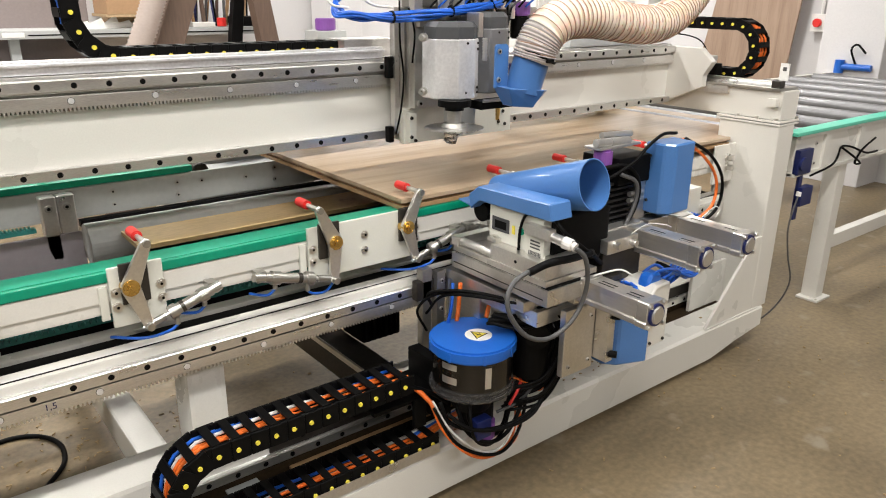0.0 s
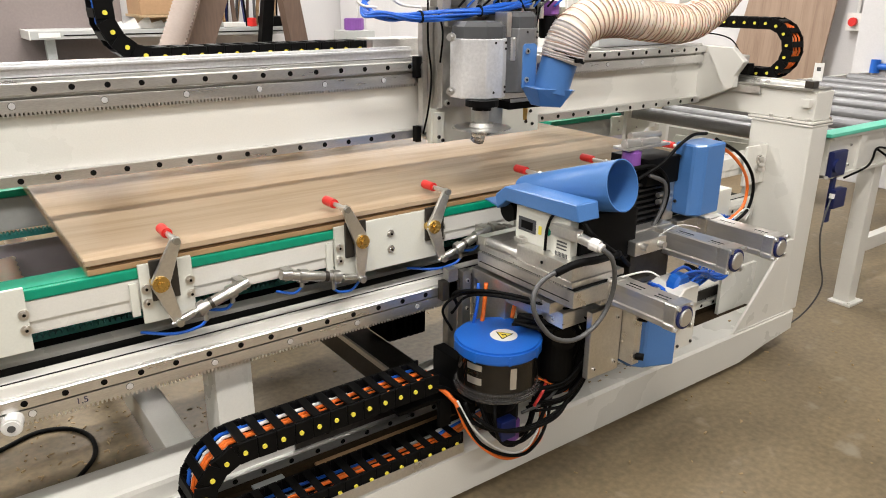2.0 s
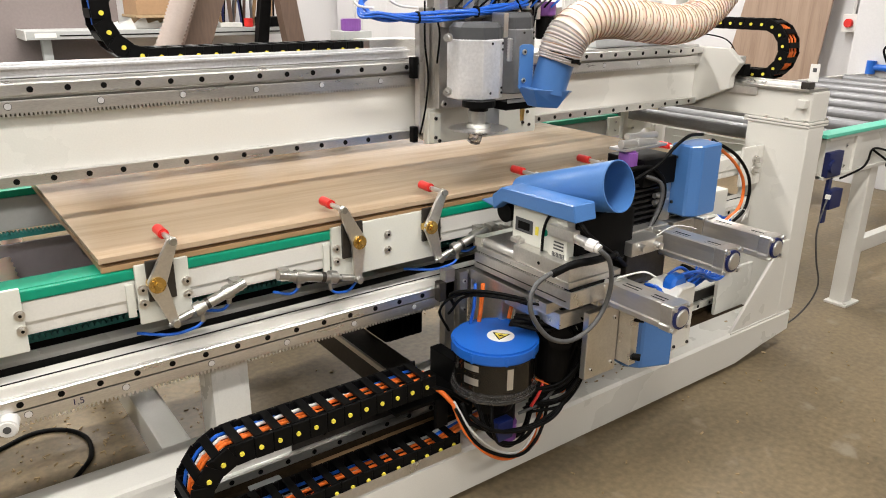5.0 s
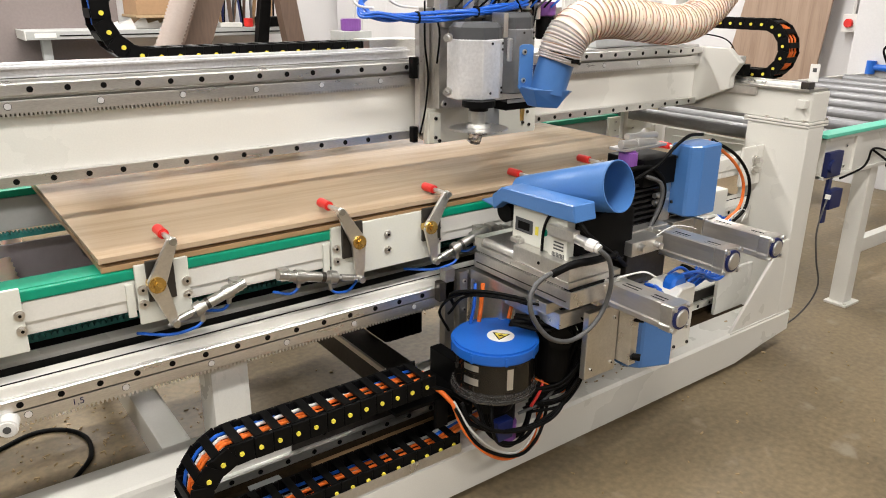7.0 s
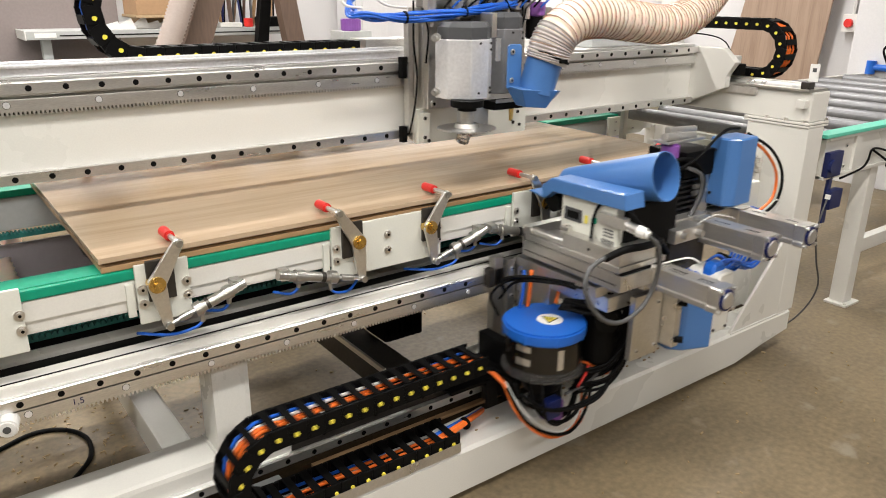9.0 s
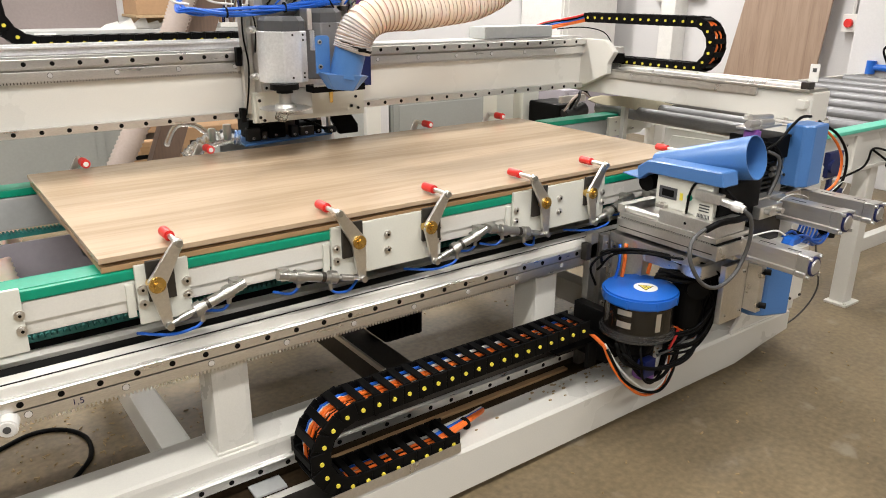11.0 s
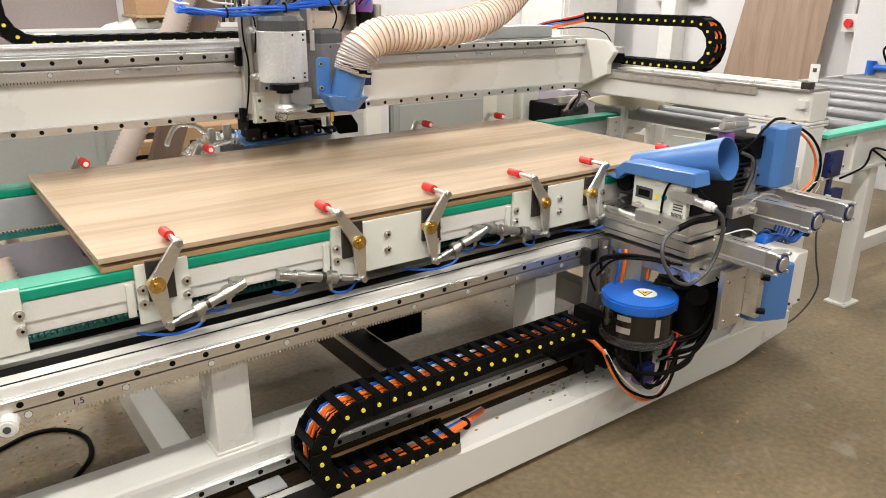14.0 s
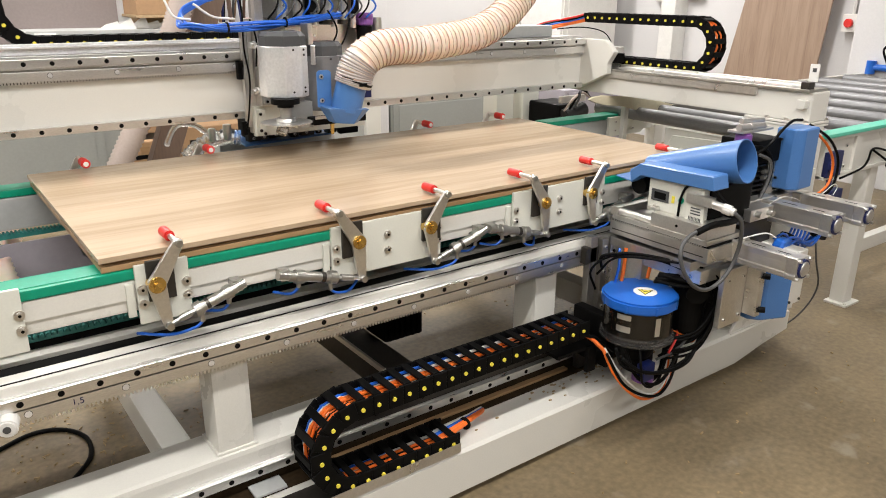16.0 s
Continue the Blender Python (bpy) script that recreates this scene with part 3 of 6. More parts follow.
    part("air_fitting", rod(q(0.85) + Vector((0, 0, -0.014)), q(0.85) + Vector((0, 0, -0.030)), 0.006, seg=10), STAINLESS, c)
    part("air_tube", tube([f + Vector((0, 0, -0.018)), f + Vector((-0.02 * lean, 0.004, -0.032)), f + Vector((-0.07 * lean, 0.03, -0.046)), f + Vector((-0.13 * lean, 0.09, -0.05))], 0.0038), TUBEBLUE, c, "blue air tube")
    part("air_tube", tube([q(0.85) + Vector((0, 0, -0.030)), q(0.85) + Vector((-0.02, 0.01, -0.046)), q(0.8) + Vector((-0.06, 0.05, -0.045))], 0.0038), TUBEBLUE, c, "blue air tube")
    return lever


CLAMPS = []
for x, z, lean, t in ((0.394, 0.814, 1, 7.42), (0.918, 0.815, -1, 7.0), (1.152, 0.814, 1, 6.8), (1.600, 0.815, -1, 6.8), (1.813, 0.815, 1, 7.25), (2.335, 0.815, -1, 7.15)):
    CLAMPS.append((clamp(x, z, lean, "bent steel toggle clamp with a red rubber tip and air cylinder"), lean, t))
for x in (0.45, 0.859, 1.81, 2.215):
    c = thing("rear_clamp", (x, 2.66, 0.845), "rear toggle clamp with a red rubber tip", "clamp", "clamps along the rear conveyor")
    part("lever", prism([(x - 0.05, 0.85), (x - 0.03, 0.85), (x + 0.012, 0.905), (x + 0.0, 0.922), (x - 0.012, 0.915)], 1, 2.650, 2.660, 0.002), ALU, c)
    part("rod", rod((x, 2.66, 0.912), (x, 2.585, 0.912), 0.0065, seg=12), STEEL, c)
    part("rubber_tip", mix(rod((x, 2.60, 0.912), (x, 2.548, 0.912), 0.0145, seg=20, bevel=0.003)), RED, c, "red rubber tip")
    part("tip_disc", rod((x, 2.549, 0.912), (x, 2.546, 0.912), 0.008, seg=16), LABEL, c)

# ---- gantry ----
GY = 1.975
gantry = thing("gantry", (0.5, GY + 0.1, 1.0), "cream gantry beam with steel guide rails and rack", "gantry")
part("beam", box(-1.85, 2.80, GY, GY + 0.16, 0.998, 1.246, 0.006), CREAM, gantry)
part("rail_bed", box(-1.85, 2.80, GY - 0.006, GY + 0.03, 1.205, 1.246, 0.002), STEEL, gantry)
guide_rail("guide_rail", gantry, -1.7, 2.80, GY - 0.006, 1.224, start=0.03)
guide_rail("guide_rail", gantry, -1.7, 2.80, GY, 1.012, start=0.05)
rack("gear_rack", gantry, -1.7, 2.80, GY, 1.162, 1.200)
# dark strip paints the shade between the rack teeth
part("rack_gap_shade", box(-1.7, 2.80, GY - 0.004, GY - 0.0005, 1.1625, 1.172, 0), DARKSTEEL, gantry)
part("channel_wall", box(-1.85, 1.32, GY + 0.010, GY + 0.022, 1.247, 1.282, 0.003), GALV, gantry, "bright aluminium chain channel")
part("channel_floor", box(-1.85, 1.32, GY + 0.022, GY + 0.15, 1.247, 1.252, 0.001), GALV, gantry)
part("channel_lip", box(-1.85, 1.32, GY - 0.002, GY + 0.012, 1.268, 1.274, 0.001), GALV, gantry)
part("chain_stop", box(1.187, 1.37, GY + 0.02, GY + 0.12, 1.252, 1.306, 0.003), STEEL, gantry, "bright steel plate at the chain end")
part("top_box", box(2.2, 2.62, GY + 0.03, GY + 0.15, 1.247, 1.30, 0.006), GREYPAINT, gantry)
# unseen rail and ties, added to bound the reflection in the panel
part("hidden_reflection_rail", box(-1.85, 2.80, GY + 0.46, GY + 0.62, 0.990, 1.13, 0.006), CREAM, gantry)
for x in (-1.2, 0.4, 2.0):
    part("hidden_tie_bar", box(x, x + 0.12, GY + 0.16, GY + 0.46, 1.04, 1.12, 0.004), CREAM, gantry)
part("end_block", prism([(GY + 0.03, 0.985), (GY - 0.175, 1.078), (GY - 0.175, 1.125), (GY - 0.212, 1.183), (GY - 0.15, 1.236), (GY + 0.05, 1.238), (GY + 0.62, 1.18), (GY + 0.62, 0.985)], 0, 2.80, 2.834, 0.003), CREAM, gantry)
part("end_saddle", box(2.834, 2.96, GY - 0.135, GY + 0.25, 1.128, 1.20, 0.006), CREAM, gantry)
part("end_cap", rod((2.802, GY + 0.10, 1.205), (2.775, GY - 0.01, 1.20), 0.016, seg=20), WHITEP, gantry)
part("sensor", box(2.836, 2.88, GY - 0.21, GY - 0.15, 1.13, 1.175, 0.003), BLACK, gantry)
for k in range(5):
    part("cable", tube([(2.56, GY + 0.07 + 0.012 * k, 1.285), (2.66, GY + 0.08 + 0.010 * k, 1.285 + 0.006 * k), (2.80, GY + 0.09, 1.302 + 0.007 * k), (2.93, GY + 0.095 + 0.004 * k, 1.318 + 0.007 * k)], 0.006), (ORANGE, ORANGE, TUBEBLUE, BLACK, RED)[k], gantry)
part("cable", tube([(2.85, GY - 0.15, 1.15), (2.84, GY - 0.16, 1.21), (2.82, GY - 0.12, 1.27), (2.78, GY - 0.02, 1.29), (2.7, GY + 0.08, 1.28)], 0.003), BLACK, gantry)

# ---- sawing head on the gantry ----
head = thing("saw_head", (1.44, GY - 0.1, 1.1), "aluminium twin spindle head with saw blade on the gantry", "machine head")
H = head
suction = thing("suction_spindle", (1.72, 1.8, 1.1), "spindle greyed for shade, with blue suction hood and translucent ribbed hose", "machine head")
part("side_strip", mix(box(1.318, 1.334, GY - 0.058, GY - 0.032, 1.02, 1.375, 0.002), box(1.336, 1.350, GY - 0.066, GY - 0.036, 1.13, 1.372, 0.002)), ALU, H)
part("runner_block", box(1.30, 1.318, GY - 0.05, GY - 0.026, 1.19, 1.255, 0.003), BLACK, H)
part("runner_block", box(1.30, 1.318, GY - 0.05, GY - 0.026, 0.99, 1.04, 0.003), BLACK, H)
part("back_plate", box(1.334, 1.80, GY - 0.055, GY - 0.032, 0.995, 1.40, 0.003), ALU, H)
part("lower_plate", mix(box(1.337, 1.80, GY - 0.075, GY - 0.055, 0.985, 1.095, 0.003), box(1.345, 1.372, GY - 0.10, GY - 0.075, 0.99, 1.085, 0.003)), PLATE, H)
for bx, bz in ((1.35, 1.07), (1.35, 1.01), (1.365, 0.998), (1.74, 1.02), (1.77, 1.01), (1.76, 1.055)):
    part("screw", bolt(bx, GY - 0.10 if bx < 1.4 else GY - 0.075, bz, 0.006), DARKSTEEL, H)
part("slide_plate", mix(box(1.355, 1.60, GY - 0.085, GY - 0.056, 1.095, 1.375, 0.003), box(1.355, 1.392, GY - 0.11, GY - 0.085, 1.10, 1.375, 0.003)), ALU, H)
part("top_clamp", box(1.36, 1.55, GY - 0.13, GY - 0.085, 1.345, 1.372, 0.003), ALU, H)
for bz in (1.355, 1.115):
    part("socket_screw", bolt(1.374, GY - 0.11, bz, 0.011, h=0.008), STEEL, H)


def spindle(x, y, z0, z1, w, parent, mat):
    """Spindle housing with chamfered front edges and a charcoal cap."""
    pts = [(x - w, y + 0.085), (x - w, y + 0.02), (x - w * 0.35, y - 0.035), (x + w * 0.5, y - 0.035), (x + w, y - 0.005), (x + w, y + 0.085)]
    s = part("spindle_housing", prism(pts, 2, z0, z1, 0.003), mat, parent, "square milled spindle housing")
    cap = [(cx, cy) for cx, cy in pts]
    small = [(x + (cx - x) * 0.94, y + 0.025 + (cy - y - 0.025) * 0.94) for cx, cy in cap]
    tiny = [(x + (cx - x) * 0.78, y + 0.025 + (cy - y - 0.025) * 0.78) for cx, cy in cap]
    bm = bmesh.new()
    rings = [[bm.verts.new((cx, cy, z)) for cx, cy in ring] for ring, z in ((small, z1), (small, z1 + 0.035), (tiny, z1 + 0.05))]
    for a, b in zip(rings, rings[1:]):
        for j in range(6):
            bm.faces.new((a[j], a[(j + 1) % 6], b[(j + 1) % 6], b[j]))
    bm.faces.new(rings[-1])
    bmesh.ops.recalc_face_normals(bm, faces=bm.faces[:])
    part("cap", bm, CHARCOAL, s, "charcoal plastic end cap")
    for sx, sz in ((0.62, z1 - 0.012), (0.62, z1 - 0.03), (0.62, z0 + 0.02), (0.62, z0 + 0.035), (0.10, z1 - 0.012), (0.05, z0 + 0.02)):
        part("screw", bolt(x + w * sx, y - 0.034, sz, 0.004, h=0.003), DARKSTEEL, s)
    return s


STAND_OFF = 0.93
# brighter metal here holds the light that this housing catches
spindle(1.487, 1.815, 1.128, 1.309, 0.078, H, GALV)
for z in (1.315, 1.155):
    part("hinge_screw", mix(rod((1.376, 1.845, z), (1.365, 1.835, z), 0.013, seg=16), rod((1.37, 1.84, z), (1.35, 1.825, z), 0.008, seg=12)), STEEL, H)
part("collar", mix(rod((1.462, 1.80, 1.128), (1.462, 1.80, 1.108), 0.052, seg=28), rod((1.462, 1.80, 1.11), (1.462, 1.80, 1.095), 0.03, seg=24)), BLACK, H)
part("arbor", mix(rod((1.462, 1.80, 1.10), (1.462, 1.80, 1.045), 0.022, seg=24), rod((1.462, 1.80, 1.056), (1.462, 1.80, 1.043), 0.034, 0.040, seg=28)), STAINLESS, H)
ring = []
for k in range(96):
    a = 2 * math.pi * k / 96
    r = (0.094, 0.094, 0.087)[k % 3]
    ring.append((1.462 + r * math.cos(a), 1.80 + r * math.sin(a)))
part("saw_blade", prism(ring, 2, 1.038, 1.042, 0), STEEL, H, "thin toothed steel saw blade")
part("blade_nut", mix(rod((1.462, 1.80, 1.038), (1.462, 1.80, 1.020), 0.03, seg=24), rod((1.445, 1.79, 1.025), (1.43, 1.78, 1.005), 0.022, seg=8)), CLEAR, H)
# dark grey puts the shade on this housing into its colour
spindle(1.665, 1.87, 1.13, 1.335, 0.08, suction, ROLLER)
part("link_block", box(1.58, 1.60, 1.83, 1.89, 1.31, 1.385, 0.004), ALU, H)
part("spring", tube([(1.582, 1.80, 1.24), (1.582, 1.80, 1.28), (1.582, 1.80, 1.31)], 0.009, radii=lambda i: 0.0075 + 0.002 * (i % 2)), STEEL, H)
part("black_bar", box(1.575, 1.80, 1.80, 1.86, 1.085, 1.112, 0.003), BLACK, suction)
part("bar_edge", box(1.578, 1.69, 1.795, 1.80, 1.108, 1.12, 0.002), STEEL, suction)
part("bracket", box(1.49, 1.60, 1.86, 1.89, 1.00, 1.10, 0.003), GREYPAINT, H)
part("small_nozzle", rod((1.655, 1.81, 1.086), (1.655, 1.81, 1.045), 0.009, 0.006, seg=12), BRASS, suction)
STAND_OFF = 1.0
part("control_box", box(1.80, 1.85, GY - 0.05, GY - 0.015, 1.09, 1.21, 0.004), NAVY, H)
part("column", mix(rod((1.50, 1.90, 1.36), (1.50, 1.90, 1.75), 0.025, seg=20), rod((1.66, 1.92, 1.38), (1.66, 1.92, 1.75), 0.025, seg=20), box(1.36, 1.78, 1.90, 1.94, 1.40, 1.80, 0.004)), STAINLESS, H)
for x, y, r in ((1.44, 1.83, 0.019), (1.50, 1.83, 0.019), (1.62, 1.85, 0.022), (1.69, 1.85, 0.017)):
    cyl = part("lift_cylinder", rod((x, y, 1.392), (x, y, 1.62), r, seg=20, bevel=0.003), STEEL, H, "upright steel air cylinder")
    part("cylinder_cap", rod((x, y, 1.378), (x, y, 1.394), r * 1.3, seg=20, bevel=0.002), DARKSTEEL, cyl)
part("top_bracket", mix(box(1.36, 1.56, 1.80, 1.88, 1.372, 1.379, 0.002), box(1.345, 1.375, 1.85, 1.88, 1.36, 1.62, 0.003)), ALU, H)
part("cable_duct", box(1.55, 1.585, 1.85, 1.88, 1.38, 1.66, 0.004), BLACK, H)
part("cable_duct", box(1.74, 1.765, 1.86, 1.88, 1.36, 1.66, 0.004), BLACK, H)
part("feed_motor", rod((1.785, 1.86, 1.30), (1.785, 1.86, 1.372), 0.03, seg=24, bevel=0.004), BLACK, H)
part("oil_cylinder", rod((1.845, 1.87, 1.32), (1.845, 1.87, 1.40), 0.02, seg=20, bevel=0.003), STAINLESS, H)
part("purple_cup", rod((1.785, 1.86, 1.373), (1.785, 1.86, 1.418), 0.034, seg=24, bevel=0.004), PURPLE, H, "purple plastic cup")
for k in range(7):
    o, e = 0.011 * math.cos(2.4 * k), 0.011 * math.sin(2.4 * k)
    part("air_tube", tube([(1.66, 1.82 + o, 1.412 + e), (1.50, 1.78 - e, 1.398 + o), (1.36, 1.77 + o, 1.384 + e), (1.22, 1.79 - o, 1.376 + e), (1.13 - o, 1.83 + e, 1.378 + o), (1.10 + e, 1.88, 1.39 + e), (1.13, 1.92, 1.43 + o), (1.25, 1.93, 1.48 + e)], 0.0042), TUBEBLUE, H, "blue air tube in a tied bundle")
for x, y, z in ((1.22, 1.79, 1.376), (1.42, 1.775, 1.391)):
    part("cable_tie", rod((x, y, z), (x + 0.006, y - 0.0005, z + 0.0005), 0.0175, seg=12), BLACK, H)
for pts in ([(1.312, 1.88, 1.42), (1.306, 1.87, 1.30), (1.318, 1.87, 1.20), (1.314, 1.88, 1.10), (1.308, 1.90, 1.02)],
            [(1.53, 1.80, 1.42), (1.51, 1.775, 1.34), (1.45, 1.775, 1.27), (1.385, 1.81, 1.262)],
            [(1.69, 1.80, 1.40), (1.66, 1.79, 1.33), (1.61, 1.785, 1.27), (1.575, 1.80, 1.235)],
            [(1.60, 1.80, 1.43), (1.63, 1.79, 1.36), (1.60, 1.80, 1.29)],
            [(1.33, 1.86, 1.40), (1.345, 1.85, 1.33), (1.34, 1.855, 1.24)]):
    part("cable", tube(pts, 0.0032), BLACK, H)
for pts in ([(1.06, 1.90, 1.46), (1.08, 1.88, 1.41), (1.13, 1.87, 1.40)], [(1.14, 1.86, 1.45), (1.20, 1.86, 1.41), (1.28, 1.87, 1.40)]):
    part("cable", tube(pts, 0.004), WHITEP, H)
for k in range(14):
    a = 1.38 + 0.03 * k
    part("cable", tube([(a, 1.82, 1.40), (a + 0.03, 1.80, 1.45), (a + 0.05 * (-1) ** k, 1.84, 1.52)], 0.0035), (BLACK, TUBEBLUE, GREYCABLE)[k % 3], H)
for x, z in ((1.44, 1.385), (1.56, 1.39), (1.64, 1.39), (1.72, 1.385)):
    part("fitting", rod((x, 1.83, z - 0.02), (x, 1.83, z + 0.03), 0.011, seg=10), ALU, H)

# ---- suction hood and hose beside the head ----
STAND_OFF = 0.88
part("flange", prism([(1.640, 1.15), (1.70, 1.15), (1.70, 1.28), (1.69, 1.288), (1.648, 1.288), (1.640, 1.28)], 1, 1.815, 1.82, 0.001), BLUE, suction)
for z in (1.265, 1.175):
    part("screw", bolt(1.657, 1.815, z, 0.009), STEEL, suction)
part("spout", rod((1.748, 1.795, 1.135), (1.772, 1.778, 1.245), 0.060, seg=36), BLUE, suction, smooth=True)
skirt = bmesh.new()
top = [(1.648, 1.835, 1.158), (1.652, 1.755, 1.152), (1.785, 1.725, 1.142), (1.838, 1.765, 1.134), (1.812, 1.85, 1.142)]
low = [(1.685, 1.82, 1.092), (1.690, 1.775, 1.090), (1.762, 1.755, 1.083), (1.797, 1.79, 1.082), (1.78, 1.83, 1.088)]
tv, lv = [skirt.verts.new(p) for p in top], [skirt.verts.new(p) for p in low]
for j in range(5):
    skirt.faces.new((tv[j], tv[(j + 1) % 5], lv[(j + 1) % 5], lv[j]))
skirt.faces.new(tv), skirt.faces.new(lv)
bmesh.ops.recalc_face_normals(skirt, faces=skirt.faces[:])
bmesh.ops.bevel(skirt, geom=skirt.edges[:], offset=0.002, segments=1, affect="EDGES")
part("skirt", skirt, BLUE, suction)
HOSE_PATH = [(1.773, 1.775, 1.235), (1.785, 1.768, 1.285), (1.815, 1.76, 1.33), (1.88, 1.755, 1.362), (1.96, 1.755, 1.370), (2.06, 1.76, 1.368), (2.20, 1.77, 1.350), (2.36, 1.78, 1.338), (2.50, 1.80, 1.352), (2.64, 1.83, 1.395), (2.78, 1.87, 1.46), (2.9, 1.92, 1.54)]
HR = 0.068


def ribbed_hose(name, points, label):
    """A hose body with its spiral wire. Returns the body; it turns about the first point."""
    path = smooth_path(points, 24)
    pivot = Vector(EYE).lerp(Vector(points[0]), STAND_OFF)
    hose = part(name, tube(points, HR, seg=28, steps=24, radii=lambda i: HR + 0.0022 * math.cos(i * 2 * math.pi / 6.0)), HOSE, suction, label, origin=pivot, smooth=True)
    coil, up, turn = [], Vector((0, 0, 1)), 0.0
    for a, b in zip(path, path[1:]):
        d = (b - a).normalized()
        up = (up - d * up.dot(d)).normalized()
        w = d.cross(up)
        for k in range(5):
            turn += (b - a).length / 5 / 0.0205 * 2 * math.pi
            coil.append(a.lerp(b, k / 5) + (up * math.cos(turn) + w * math.sin(turn)) * (HR + 0.0018))
    part("wire_rib", tube(coil, 0.0019, seg=4, steps=0), WIRE, hose, "copper-brown spiral wire of the hose")
    return hose, path


body, fine_path = ribbed_hose("hose", HOSE_PATH[:5] + [(2.05, 1.7585, 1.3685)], "translucent beige ribbed suction hose")
far_hose, far_path = ribbed_hose("hose", [(2.03, 1.758, 1.369)] + HOSE_PATH[6:], "translucent beige ribbed suction hose, upper length")
part("hose_clip", mix(rod((1.7745, 1.7755, 1.236), (1.7775, 1.773, 1.247), 0.0715, seg=36)), ANODISED, suction)
part("hose_band", rod((1.778, 1.7725, 1.250), (1.781, 1.7705, 1.258), 0.0728, seg=36), BLACK, suction, "black hose band")
part("cuff", tube(fine_path[2:46:4], 0.0712, seg=28, steps=6, radii=lambda i: 0.0712 + 0.0022 * math.cos(i * 1.05)), CUFF, body, "grey ringed hose cuff")
part("clip_screw", box(1.76, 1.79, 1.695, 1.706, 1.232, 1.244, 0.002), BLACK, suction)


STAND_OFF = 1.0

# ---- rear unit behind the panel ----
rear = thing("rear_router", (1.2, 2.78, 0.62), "black rear routing unit with a flat blue hood", "machine head")
part("hood_plate", prism([(1.03, 2.66), (1.43, 2.72), (1.44, 2.80), (1.30, 2.86), (1.05, 2.84)], 2, 0.885, 0.893, 0.001), BLUE, rear)
part("motor", mix(rod((1.10, 2.80, 0.93), (1.30, 2.80, 0.95), 0.045, seg=20), box(1.08, 1.20, 2.74, 2.86, 0.895, 0.97, 0.01), rod((1.28, 2.82, 0.91), (1.40, 2.80, 0.915), 0.03, seg=16)), BLACK, rear)
part("gear", rod((1.25, 2.76, 0.90), (1.25, 2.76, 0.955), 0.03, seg=16), DARKSTEEL, rear)
part("bent_guard", prism([(1.44, 0.985), (1.545, 0.98), (1.60, 0.90), (1.60, 0.865), (1.51, 0.865)], 1, 2.80, 2.82, 0.002), BLACK, rear)
part("guard_bar", box(1.42, 1.575, 2.785, 2.80, 0.982, 0.996, 0.002), PLATE, rear)
for a, b, r in (((0.94, 2.76, 0.90), (0.94, 2.76, 0.95), 0.014), ((1.0, 2.76, 0.90), (1.0, 2.76, 0.96), 0.016), ((1.45, 2.79, 0.89), (1.45, 2.79, 0.99), 0.009)):
    part("fitting", rod(a, b, r, seg=12, bevel=0.002), STEEL, rear)
for k, (x, w, h) in enumerate(((1.06, 0.05, 0.05), (1.12, 0.022, 0.03), (1.155, 0.07, 0.075), (1.24, 0.03, 0.045), (1.285, 0.06, 0.035), (1.36, 0.025, 0.055), (1.40, 0.04, 0.025))):
    part("motor_lug", box(x, x + w, 2.70 + 0.012 * (k % 3), 2.735, 0.894, 0.894 + h, 0.004), (FINBLACK, DARKSTEEL, BLACK)[k % 3], rear)
    part("screw", bolt(x + 0.4 * w, 2.70 + 0.012 * (k % 3), 0.906, 0.005), STEEL, rear)
part("motor_cable", tube([(1.10, 2.72, 0.93), (1.16, 2.69, 0.965), (1.25, 2.69, 0.975), (1.32, 2.71, 0.95), (1.42, 2.73, 0.90)], 0.006), BLACK, rear)
part("clear_hose", tube([(0.93, 2.78, 0.93), (0.88, 2.80, 0.965), (0.83, 2.84, 0.955), (0.80, 2.88, 0.88)], 0.011), CLEAR, rear)
part("ribbed_hose", tube([(0.86, 2.84, 0.83), (0.92, 2.82, 0.88), (1.0, 2.80, 0.905), (1.06, 2.78, 0.90)], 0.03, seg=18, steps=16, radii=lambda i: 0.03 + 0.003 * math.cos(i * 1.6)), CLEAR, rear)
part("stand", box(1.0, 1.5, 2.86, 2.94, 0.60, 0.885, 0.005), GREYPAINT, rear)

# ---- front carriage on the guide rails ----
car = thing("router_carriage", (1.25, 1.5, 0.3), "front routing carriage with a blue-capped motor pot on steel guide rails", "machine carriage")
K = car
part("runner_plate", mix(box(1.19, 1.225, 1.60, 1.628, 0.33, 0.68, 0.003), box(1.232, 1.262, 1.585, 1.61, 0.33, 0.67, 0.003)), STAINLESS, K)
for z in (0.615, 0.22):
    part("runner_block", box(1.17, 1.29, 1.60, 1.6265, z - 0.03, z + 0.03, 0.004), DARKSTEEL, K, "dark rail runner block")
for z in (0.64, 0.55, 0.47, 0.42, 0.37):
    part("screw", bolt(1.248, 1.585, z, 0.007), ALU, K)
part("column", mix(box(1.29, 1.33, 1.46, 1.60, 0.36, 0.66, 0.003), box(1.275, 1.36, 1.585, 1.60, 0.25, 0.66, 0.003)), ALU, K)
part("screw_row", mix(*[bolt(1.29, 1.58, z, 0.006, axis=(-1, 0, 0)) for z in (0.62, 0.60, 0.44, 0.42)]), DARKSTEEL, K)
part("carrier_plate", box(1.268, 1.44, 1.26, 1.59, 0.645, 0.675, 0.003), ALU, K)
part("cross_bar", box(1.44, 1.74, 1.40, 1.58, 0.60, 0.672, 0.003), DARKSTEEL, K)
